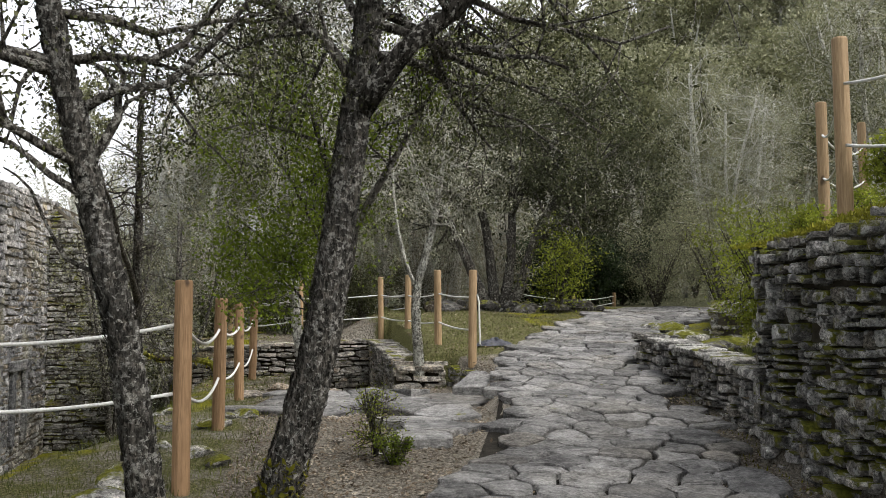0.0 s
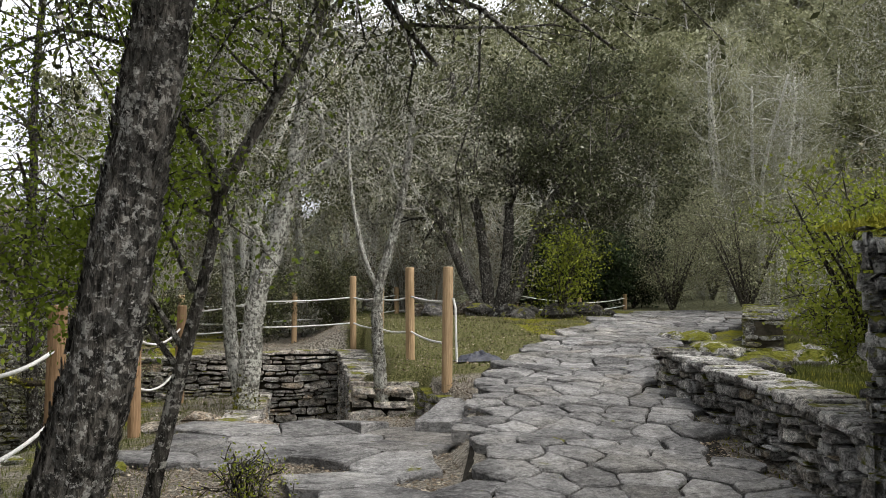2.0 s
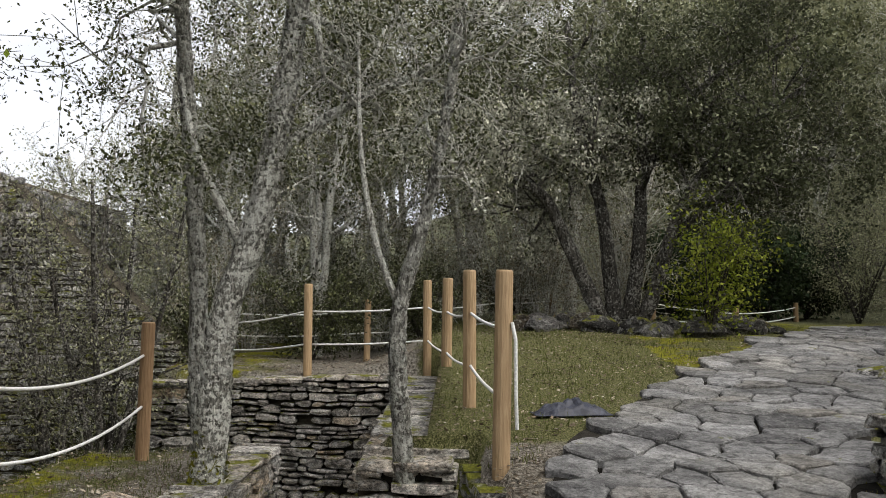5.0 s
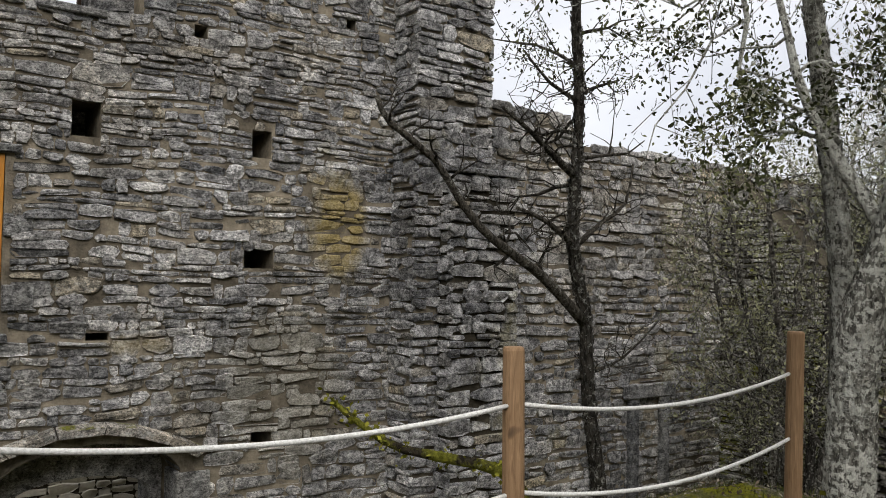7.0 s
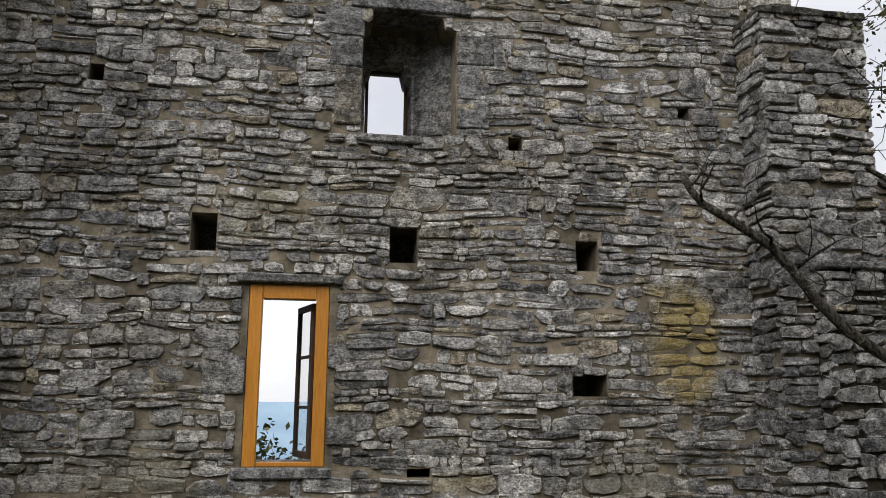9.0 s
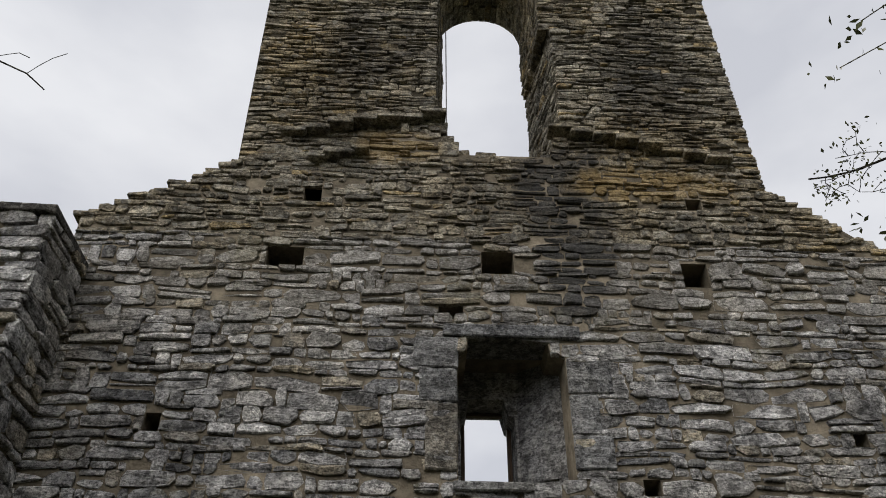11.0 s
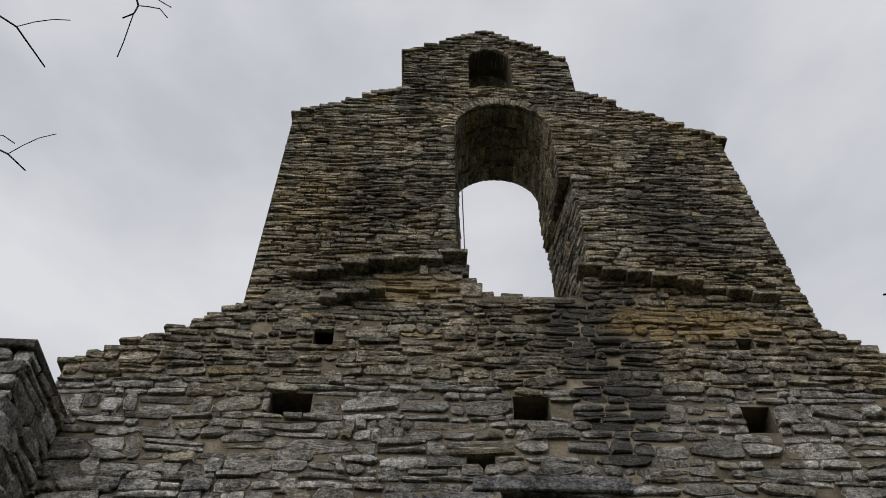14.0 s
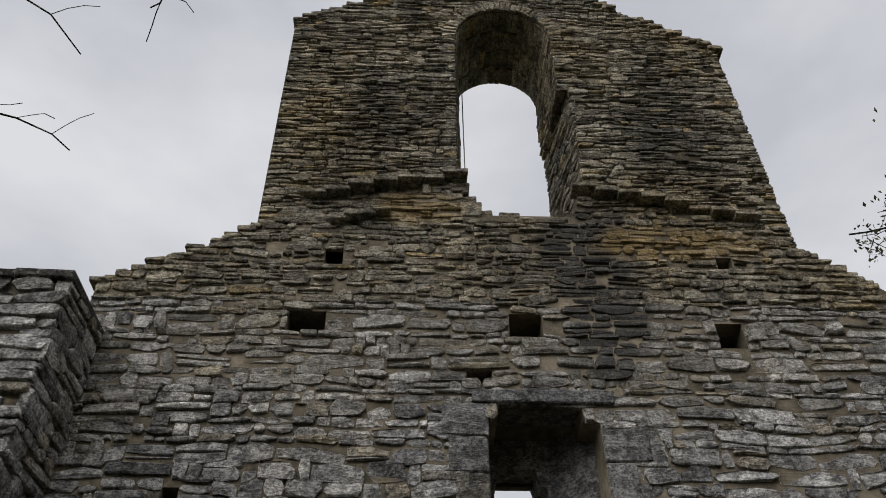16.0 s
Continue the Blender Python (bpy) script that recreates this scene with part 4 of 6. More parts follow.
def dry_wall(name, label, start, end, base, top, thick, seed, mat, cap=True, count=200, course=(0.05, 0.15), length=(0.12, 0.42), relief=(-0.03, 0.05), ends=(True, True)):
    """A dry-stone wall between two points; its front looks to the left of start-end."""
    a, b = Vector(start), Vector(end)
    run = (b - a).length
    d = (b - a).normalized()
    out = Vector((-d.y, d.x))
    w = thing(name, label, "dry-stone wall", kind="structure")

    def front(u, v, q):
        p = b - d * u + out * q
        return (p.x, p.y, v)

    def back(u, v, q):
        p = a + d * u - out * (thick + q)
        return (p.x, p.y, v)

    b1, b0 = base
    t1, t0 = top
    poly = [(0, b0 - 0.15), (run, b1 - 0.15), (run, t1), (0, t0)]
    # side faces wound so that u grows to the right as one looks at the wall
    mesh_part("wall_core", *slab_with_holes([(u, v - (0.06 if v > b0 + 0.1 else 0)) for u, v in poly], [], lambda u, v, q: front(u, v, q - 0.13), thick - 0.18), EARTH_JOINT, w)
    stones = masonry([poly], course, length, 0.016, relief, seed, 0.04)
    lay_masonry(w, stones, front, mat, (*((a + b) / 2), (b0 + t0) / 2), count, seed, depth=0.2)
    for k, on in enumerate(ends):
        if on:
            bb, tt = (b1, t1) if k == 0 else (b0, t0)
            q0 = a if k == 0 else b
            way = -d if k == 0 else d
            axis = -out if k == 1 else out
            org = q0 if k == 1 else q0 - out * thick
            lay_masonry(w, masonry([rect(0, bb - 0.15, thick, tt)], course, length, 0.016, relief, seed + 5 + k, 0.03),
                        lambda u, v, q, org=org, axis=axis, way=way: (*(org + axis * u + way * q), v), mat, (*q0, tt), 60, seed + 6, depth=0.1)
    if cap:
        rng = random.Random(seed + 9)
        u = 0.0
        while u < run - 0.05:
            l = min(rng.uniform(0.25, 0.6), run - u)
            f = (u + l / 2) / run
            z = t0 + (t1 - t0) * f
            bm = bmesh.new()
            bmesh.ops.create_cube(bm, size=1)
            for v in bm.verts:
                p = b - d * (u + l / 2 + v.co.x * (l - 0.015)) - out * (thick / 2 + v.co.y * (thick + 0.06))
                v.co = Vector((p.x + rng.uniform(-0.03, 0.03), p.y + rng.uniform(-0.03, 0.03), z + v.co.z * 0.07 + rng.uniform(-0.015, 0.02)))
            bmesh.ops.recalc_face_normals(bm, faces=bm.faces[:])
            bmesh.ops.bevel(bm, geom=bm.edges[:], offset=0.012, segments=1, affect="EDGES")
            part("capstone", bm, mat, w)
            u += l
    return w


def build_walls():
    # tall retaining wall, in two straight stretches
    dry_wall("wall_tall", "tall dark dry-stone retaining wall overgrown with moss", (wall_face(-3.0), -3.0), (wall_face(6.75), 6.75), (-0.1, 0.12), (2.5, 1.98), 0.5, 71, MOSSY_STONE, False, 300,
             (0.05, 0.16), (0.05, 0.26), (-0.1, 0.05), (False, True))
    # low wall that follows the path
    pts = [(4.12, 6.8, 0.14, 0.74), (4.5, 8.3, 0.2, 0.82), (4.88, 10.5, 0.42, 0.9), (5.08, 12.25, 0.6, 0.99)]
    for k, ((xa, ya, ba, ta), (xb, yb, bb, tb)) in enumerate(zip(pts, pts[1:])):
        dry_wall("wall_low", "low dry-stone wall with flat mossy capstones beside the flagstones", (xa, ya), (xb, yb), (ba, bb), (ta, tb), 0.42, 80 + k, LOW_STONE, True, 130,
                 (0.045, 0.14), (0.09, 0.38), (-0.06, 0.05), (False, k == 2))
    # far low wall on the inner side of the bend
    dry_wall("wall_bend", "low mossy rubble wall at the bend of the path", (7.6, 14.6), (9.6, 18.2), (0.9, 1.15), (1.35, 1.55), 0.6, 90, MOSSY_STONE, True, 80, (0.06, 0.15), (0.18, 0.5))
    # walls of the sunken stair
    dry_wall("wall_stair_back", "dry-stone wall at the back of the sunken stair", (1.42, 18.5), (-2.4, 18.5), (-1.8, -1.8), (0.68, 0.5), 0.45, 91, PIT_STONE, True, 300,
             (0.06, 0.15), (0.18, 0.55), (-0.015, 0.03), (False, False))
    dry_wall("wall_stair_side", "dry-stone side wall of the sunken stair with flat capstones", (1.45, 13.3), (1.42, 18.5), (-1.8, -1.8), (0.5, 0.68), 0.85, 92, PIT_STONE, True, 200,
             (0.06, 0.15), (0.18, 0.55), (-0.015, 0.03), (True, False))
    dry_wall("wall_stair_side", "dry-stone side wall of the sunken stair", (0.3, 15.25), (0.3, 12.25), (-1.8, -1.8), (0.2, 0.18), 0.4, 96, PIT_STONE, True, 120,
             (0.06, 0.15), (0.18, 0.55), (-0.015, 0.03), (True, True))
    # stub of wall beside the first post
    dry_wall("wall_stub", "short stub of rough wall beside the rope fence post", (2.2, 12.95), (1.42, 12.95), (0.02, 0.02), (0.46, 0.46), 0.4, 93, PIT_STONE, True, 60, (0.09, 0.2), (0.25, 0.6), (-0.03, 0.04))
    dry_wall("wall_stub", "rough stones holding the edge of the path", (2.5, 11.3), (2.24, 12.9), (0.1, 0.1), (0.4, 0.55), 0.3, 94, MOSSY_STONE, False, 60, (0.07, 0.18), (0.2, 0.5), (-0.03, 0.05), (True, False))
    rng = random.Random(95)
    st = thing("stone_steps", "worn stone steps going down into the sunken stair", "steps", kind="structure")
    for k in range(7):
        y0, z1 = 12.2 + k * 0.36, 0.02 - k * 0.19
        part("step", block(0.28, y0, z1 - 0.3, 1.44, y0 + 0.5, z1, 0.02, rng, 0.015), PIT_STONE, st)
    # loose stones by the lichen tree and at the lip of the stair
    for x, y, z, s in ((-0.35, 12.6, 0.22, (0.24, 0.16, 0.12)), (1.0, 12.75, -0.05, (0.34, 0.22, 0.12)), (0.35, 12.1, 0.18, (0.2, 0.14, 0.1)), (1.25, 13.0, -0.1, (0.3, 0.25, 0.1)), (-0.75, 12.2, 0.18, (0.2, 0.3, 0.07))):
        ob = part("loose_stone", rock_mesh(rng, s), PIT_STONE)
        ob.location = (x, y, z)
        tagged(ob, "loose grey stone lying on the ground by the stair", "stone", "stones by the stair")
    # stones heaped round the big tree, dark and wet
    for k in range(34):
        a = rng.uniform(0, 2 * math.pi)
        r = rng.uniform(0.9, 1.7)
        x, y = 5.5 + 1.35 * r * math.cos(a), 21.2 + 0.75 * r * math.sin(a)
        s = rng.uniform(0.14, 0.34)
        ob = part("loose_rock", rock_mesh(rng, (s * 1.3, s, s * 0.8)), ROCK)
        ob.location = (x, y, float(level(x, y)) + s * 0.25)
        tagged(ob, "dark rock in the heap round the foot of the oak", "rock", "rocks round the oak")
    # rocks on the terrace and on the near bank
    for x0, y0, x1, y1, n, big, mat in ((5.9, 11.2, 7.0, 13.6, 16, 0.3, ROCK), (6.6, 13.6, 8.8, 16.5, 14, 0.34, MOSSY_STONE), (-2.4, 4.6, -0.9, 6.6, 12, 0.26, MOSSY_STONE), (-1.7, 7.0, -0.6, 10.5, 9, 0.16, MOSSY_STONE), (0.0, 6.6, 1.2, 11.5, 8, 0.07, PIT_STONE)):
        for k in range(n):
            x, y, s = rng.uniform(x0, x1), rng.uniform(y0, y1), rng.uniform(0.4, 1.0) * big
            ob = part("loose_rock", rock_mesh(rng, (s * 1.4, s, s * 0.55)), mat)
            ob.location = (x, y, float(level(x, y)) + s * 0.2)
            ob.rotation_euler = (0, 0, rng.uniform(0, 6))
            tagged(ob, "weathered mossy rock half sunk in the ground", "rock", "scattered rocks")


build_walls()


# ---- the flagstone path ----
def clip_cell(poly, p, q):
    """Keep of a polygon what is nearer to p than to q."""
    mx, my, dx, dy = (p[0] + q[0]) / 2, (p[1] + q[1]) / 2, q[0] - p[0], q[1] - p[1]
    out = []
    for a, b in zip(poly, poly[1:] + poly[:1]):
        sa, sb = (a[0] - mx) * dx + (a[1] - my) * dy, (b[0] - mx) * dx + (b[1] - my) * dy
        if sa <= 0:
            out.append(a)
        if (sa <= 0) != (sb <= 0):
            t = sa / (sa - sb)
            out.append((a[0] + (b[0] - a[0]) * t, a[1] + (b[1] - a[1]) * t))
    return out


def cells(inside, box, size, seed, stretch=1.0):
    """Irregular cells about size metres across, for points that are inside."""
    rng = random.Random(seed)
    x0, y0, x1, y1 = box
    pts, y, row = [], y0, 0
    while y < y1:
        s = size if not callable(size) else size(y)
        x = x0 + (row % 2) * s * 0.5
        while x < x1:
            pts.append((x + rng.uniform(-0.36, 0.36) * s, y + rng.uniform(-0.36, 0.36) * s * stretch, s))
            x += s
        y += s * stretch
        row += 1
    out = []
    for p in pts:
        if not inside(p[0], p[1]):
            continue
        r = p[2] * 1.6
        poly = [(p[0] - r, p[1] - r), (p[0] + r, p[1] - r), (p[0] + r, p[1] + r), (p[0] - r, p[1] + r)]
        for q in pts:
            if q is not p and abs(q[0] - p[0]) < 2.6 * p[2] and abs(q[1] - p[1]) < 2.6 * p[2]:
                poly = clip_cell(poly, p, q)
                if len(poly) < 3:
                    break
        if len(poly) >= 3:
            out.append(poly)
    return out


def path_left(y):
    return np.interp(y, (-6, 3, 5.8, 9.7, 10.6, 13.06, 16, 19.6, 23), (-1.5, 0.2, 1.0, 2.22, 2.42, 3.0, 4.6, 7.0, 9.5))


def path_right(y):
    return np.interp(y, (-6, 3, 5.5, 7.9, 10.5, 12.3, 14, 17, 20, 23), (2.4, 2.85, 3.2, 4.05, 4.7, 5.05, 5.9, 8.3, 11.0, 14.5))


def flagstones(parent, polys, gap, seed, mat, count):
    rng = random.Random(seed)
    built = []
    for poly in polys:
        cx, cy = sum(p[0] for p in poly) / len(poly), sum(p[1] for p in poly) / len(poly)
        # break the straight edges and round the corners
        ring = []
        for a, b in zip(poly, poly[1:] + poly[:1]):
            length = math.hypot(b[0] - a[0], b[1] - a[1])
            if length < 0.05:
                continue
            cut = min(0.3, 0.012 / length)
            for t in ((cut, 1 - cut) if length < 0.22 else (cut, 0.5, 1 - cut)):
                j = 0.012 if t in (cut, 1 - cut) else 0.03
                ring.append((a[0] + (b[0] - a[0]) * t + rng.uniform(-j, j), a[1] + (b[1] - a[1]) * t + rng.uniform(-j, j)))
        if len(ring) < 4:
            continue
        tx, ty, lift = rng.uniform(-0.02, 0.02), rng.uniform(-0.02, 0.02), rng.uniform(0.055, 0.078)
        g = gap * rng.uniform(0.7, 1.4)

        def shrink(p, by):
            l = math.hypot(p[0] - cx, p[1] - cy)
            f = max(0.2, (l - by) / l)
            return cx + (p[0] - cx) * f, cy + (p[1] - cy) * f

        zc = float(level(cx, cy))
        slope_x, slope_y = (float(level(cx + 0.2, cy)) - zc) / 0.2, (float(level(cx, cy + 0.2)) - zc) / 0.2
        slope_x, slope_y = max(-0.12, min(0.12, slope_x)), max(-0.12, min(0.15, slope_y))

        def top(p, extra):
            return zc + (slope_x + tx) * (p[0] - cx) + (slope_y + ty) * (p[1] - cy) + lift + extra

        n = len(ring)
        r0 = [shrink(p, g) for p in ring]
        r1 = [shrink(p, g + 0.018) for p in ring]
        verts = [(*p, top(p, -0.12)) for p in r0] + [(*p, top(p, -0.014)) for p in r0] + [(*p, top(p, rng.uniform(-0.004, 0.004))) for p in r1] + [(cx, cy, top((cx, cy), rng.uniform(-0.006, 0.008)))]
        faces = []
        for k in range(n):
            m = (k + 1) % n
            faces += [(k, m, m + n, k + n), (k + n, m + n, m + 2 * n, k + 2 * n), (k + 2 * n, m + 2 * n, 3 * n)]
        built.append(((cx, cy), (verts, faces)))
    built.sort(key=lambda e: (e[0][0] - 2.8) ** 2 + (e[0][1] - 8.5) ** 2)
    for _, (v, f) in built[:count]:
        mesh_part("flagstone", v, f, mat, parent)
    if built[count:]:
        rest = mesh_part("flagstones_beyond", *merge(*[m for _, m in built[count:]]), mat, parent)
        rest["kind"] = "stuff"


def build_path():
    p = thing("path", "footpath of irregular grey flagstones with dark open joints", "path", kind="structure")
    ys = np.arange(-6, 23.01, 0.25)
    verts, faces = [], []
    for y in ys:
        l, r = float(path_left(y)), float(path_right(y))
        for k in range(13):
            x = l + 0.1 + (r - l - 0.05) * k / 12
            verts.append((x, float(y), float(level(x, y)) + 0.012))
    for j in range(len(ys) - 1):
        for k in range(12):
            a = j * 13 + k
            faces.append((a, a + 1, a + 14, a + 13))
    mesh_part("path_bed", verts, faces, DARK_EARTH, p)
    polys = cells(lambda x, y: path_left(y) + 0.1 < x < path_right(y) + 0.05, (-2, -4, 13.5, 22.8), 0.46, 101, 0.68)
    flagstones(p, polys, 0.015, 102, SLAB_STONE, 300)
    c = thing("pavement_court", "large worn slabs paving the court beside the path", "pavement", kind="structure")
    polys = cells(lambda x, y: (0.9 if y < 9.8 else -0.7) < x < path_left(y) - 0.16 and 7.6 < y < 11.95, (-3, 5, 4.5, 14.5), 0.8, 103, 0.8)
    flagstones(c, polys, 0.008, 104, SLAB_STONE, 80)


build_path()


# ---- rope fences ----
def post_mesh(height, radius, rng):
    """A turned round post with a chamfered head and a slight crack."""
    n, rings = 14, []
    for z, r in ((-0.25, 1.0), (0.0, 1.0), (height * 0.5, 1.0), (height - 0.02, 0.99), (height - 0.006, 0.93), (height, 0.82)):
        rings.append((z, r * radius))
    verts, faces = [], []
    for z, r in rings:
        for k in range(n):
            a = 2 * math.pi * k / n
            rr = r * (0.955 if k == 3 else 1)
            verts.append((rr * math.cos(a), rr * math.sin(a), z))
    for i in range(len(rings) - 1):
        for k in range(n):
            a, b = i * n + k, i * n + (k + 1) % n
            faces.append((a, b, b + n, a + n))
    faces.append(tuple((len(rings) - 1) * n + k for k in range(n)))
    return verts, faces


def rope_between(parent, a, b, sag, rng, radius=0.014):
    n = 14
    pts = []
    for k in range(n + 1):
        t = k / n
        p = Vector(a).lerp(Vector(b), t)
        p.z -= sag * 4 * t * (1 - t)
        pts.append(p)
    v, f = tube(pts, [radius] * (n + 1), 7)
    return mesh_part("rope", v, f, ROPE, parent, smooth=True)


def rope_fence(label, posts, group, heights=(0.27, 0.72), radius=0.065, mat=None, sag=0.1, tail=None, slack=None):
    """Posts as (x, y, foot, head); two ropes run through holes below the heads."""
    rng = random.Random(len(posts) * 7 + int(posts[0][0] * 10))
    f = thing("rope_fence", label, "rope fence", group)
    for x, y, foot, head in posts:
        v, fc = post_mesh(head - foot, radius, rng)
        ob = mesh_part("post", v, fc, mat or POST_WOOD, f, smooth=False)
        ob.location = (x, y, foot)
        ob.rotation_euler = (rng.uniform(-0.012, 0.012), rng.uniform(-0.012, 0.012), rng.uniform(0, 6))
    for (xa, ya, fa, ha), (xb, yb, fb, hb) in zip(posts, posts[1:]):
        d = (Vector((xb, yb)) - Vector((xa, ya))).normalized() * radius * 0.9
        for h in heights:
            s = sag * rng.uniform(0.7, 1.2) * min(1.0, math.hypot(xb - xa, yb - ya) / 2.6)
            rope_between(f, (xa + d.x, ya + d.y, ha - h * min(1, (ha - fa) / 1.3)), (xb - d.x, yb - d.y, hb - h * min(1, (hb - fb) / 1.3)), s, rng)
    return f


def build_fences():
    rope_fence("round brown wooden posts with two sagging white ropes beside the drop", [(-3.4, 6.2, 0.0, 1.62), (-0.88, 6.3, 0.25, 1.64), (-0.88, 8.9, 0.17, 1.53), (-0.88, 11.64, 0.15, 1.5), (-0.88, 14.5, 0.24, 1.53)], "rope fences", (0.33, 0.83), sag=0.12)
    f = rope_fence("round wooden posts with white ropes round the sunken stair", [(2.53, 12.4, 0.53, 2.0), (2.32, 14.38, 0.7, 2.08), (2.05, 16.57, 0.74, 2.07), (1.72, 18.91, 0.68, 2.11), (-0.1, 18.92, 0.6, 2.03), (-1.75, 20.2, 0.6, 1.75)], "rope fences", (0.42, 0.92), sag=0.04, mat=PALE_POST)
    rng = random.Random(8)
    v, fc = tube([(2.6, 12.36, 1.62), (2.625, 12.34, 1.5), (2.63, 12.33, 1.1), (2.64, 12.34, 0.86)], [0.014] * 4, 7)
    mesh_part("rope_end", v, fc, ROPE, f, "loose rope end hanging down the post")
    rope_fence("weathered posts with thin white ropes across the grass", [(-2.3, 21.5, 0.6, 1.76), (0.52, 21.34, 0.68, 1.82), (3.0, 23.2, 0.9, 2.0), (4.2, 24.4, 0.98, 2.05), (5.0, 23.6, 1.0, 2.1), (6.4, 24.5, 1.05, 2.0), (8.3, 24.8, 1.1, 1.75), (10.5, 27.0, 1.25, 1.9)], "rope fences", (0.25, 0.7), 0.06, PALE_POST, 0.05)
    rope_fence("wooden posts with white ropes on top of the tall wall", [(4.05, 3.4, 2.3, 3.7), (4.5, 6.25, 2.1, 3.75), (6.2, 9.0, 2.45, 3.93), (8.7, 11.6, 2.7, 4.35)], "rope fences", (0.42, 0.95), sag=0.15, mat=PALE_POST)


build_fences()


# ---- trees ----
class Tree:
    """Grows wood and leaf places; the wood is one mesh, the leaves another."""

    def __init__(self, seed, sides=(14, 8, 5, 4, 3)):
        self.rng = random.Random(seed)
        self.np = np.random.RandomState(seed)
        self.v, self.f, self.leaf, self.sides, self.stems = [], [], [], sides, []

    def limb(self, pts, r0, r1, lvl=0, rough=0.12):
        """A limb along given points, smoothed; returns its points and radii."""
        fine = []
        ps = [Vector(p) for p in pts]
        ext = [ps[0] * 2 - ps[1]] + ps + [ps[-1] * 2 - ps[-2]]
        for i in range(1, len(ext) - 2):
            p0, p1, p2, p3 = ext[i - 1:i + 3]
            n = max(2, int((p2 - p1).length / (0.14 if lvl == 0 else 0.2)))
            for k in range(n):
                t = k / n
                fine.append(0.5 * ((2 * p1) + (p2 - p0) * t + (2 * p0 - 5 * p1 + 4 * p2 - p3) * t * t + (3 * p1 - p0 - 3 * p2 + p3) * t ** 3))
        fine.append(ps[-1])
        m = len(fine) - 1
        radii = [r0 + (r1 - r0) * (k / m) ** 0.8 for k in range(m + 1)]
        self.add(fine, radii, lvl, rough)
        if lvl == 0:
            self.stems.append((fine, radii))
        return fine, radii

    def add(self, pts, radii, lvl, rough=0.1):
        o = len(self.v)
        v, f = tube(pts, radii, self.sides[min(lvl, 4)], rough if lvl < 2 else 0, self.rng)
        self.v += v
        self.f += [tuple(i + o for i in q) for q in f]

    def grow(self, p, d, length, r, lvl, last, kids, up=0.05, wander=0.25, leaf_step=1.0):
        rng = self.rng
        n = (7, 6, 4, 3)[min(lvl, 3)]
        step = length / n
        pts, dirs = [Vector(p)], [Vector(d).normalized()]
        for k in range(n):
            w = Vector((rng.gauss(0, wander), rng.gauss(0, wander), rng.gauss(0, wander) + up))
            dirs.append((dirs[-1] + w).normalized())
            pts.append(pts[-1] + dirs[-1] * step)
        self.add(pts, [max(0.003, r * (1 - 0.75 * k / n)) for k in range(n + 1)], lvl)
        if lvl >= last:
            if rng.random() < leaf_step:
                self.leaf += list(zip(pts[1:], dirs[1:]))
            return
        m = kids[min(lvl, len(kids) - 1)]
        for k in range(m):
            i = min(n, int(n * (0.3 + 0.7 * (k + rng.random()) / m)))
            a = rng.uniform(0, 2 * math.pi)
            side = dirs[i].orthogonal().normalized()
            side.rotate(Matrix.Rotation(a, 3, dirs[i]))
            nd = dirs[i] * rng.uniform(0.3, 0.8) + side * rng.uniform(0.6, 1.0)
            self.grow(pts[i], nd, length * rng.uniform(0.45, 0.75), max(0.004, r * (1 - 0.7 * i / n) * 0.6), lvl + 1, last, kids, up, wander, leaf_step)

    def crown_from(self, pts, radii, start, n, length, lvl, last, kids, up=0.05, wander=0.25, toward=None, leaf_step=1.0):
        """Branches off a limb, from a fraction of its length upward."""
        rng = self.rng
        for k in range(n):
            t = start + (1 - start) * (k + rng.random()) / n
            i = min(len(pts) - 2, int(t * (len(pts) - 1)))
            d = (pts[i + 1] - pts[i]).normalized()
            side = d.orthogonal().normalized()
            side.rotate(Matrix.Rotation(rng.uniform(0, 2 * math.pi), 3, d))
            nd = d * rng.uniform(0.1, 0.7) + side
            if toward is not None:
                nd = nd + Vector(toward) * rng.uniform(0.2, 0.9)
            self.grow(pts[i], nd, length * rng.uniform(0.6, 1.1), radii[i] * 0.45, lvl, last, kids, up, wander, leaf_step)

    def leaves(self, per, spread_, size, droop=0.0, ratio=0.5):
        """Leaf blades scattered round the leaf places, as folded quads."""
        if not self.leaf:
            return [], []
        base = np.repeat(np.array([tuple(p) for p, _ in self.leaf]), per, axis=0)
        n = len(base)
        base = base + self.np.normal(0, spread_, (n, 3))
        d = self.np.normal(0, 1, (n, 3))
        d[:, 2] -= droop
        d /= np.linalg.norm(d, axis=1)[:, None]
        s = np.cross(d, self.np.normal(0, 1, (n, 3)))
        s /= np.linalg.norm(s, axis=1)[:, None] + 1e-9
        up = np.cross(s, d)
        l = (size * self.np.uniform(0.6, 1.3, n))[:, None]
        w = l * ratio * 0.5
        v = np.stack([base, base + d * l * 0.5 + s * w + up * w * 0.3, base + d * l, base + d * l * 0.5 - s * w + up * w * 0.3], 1).reshape(-1, 3)
        idx = np.arange(n * 4).reshape(n, 4)
        return v, idx


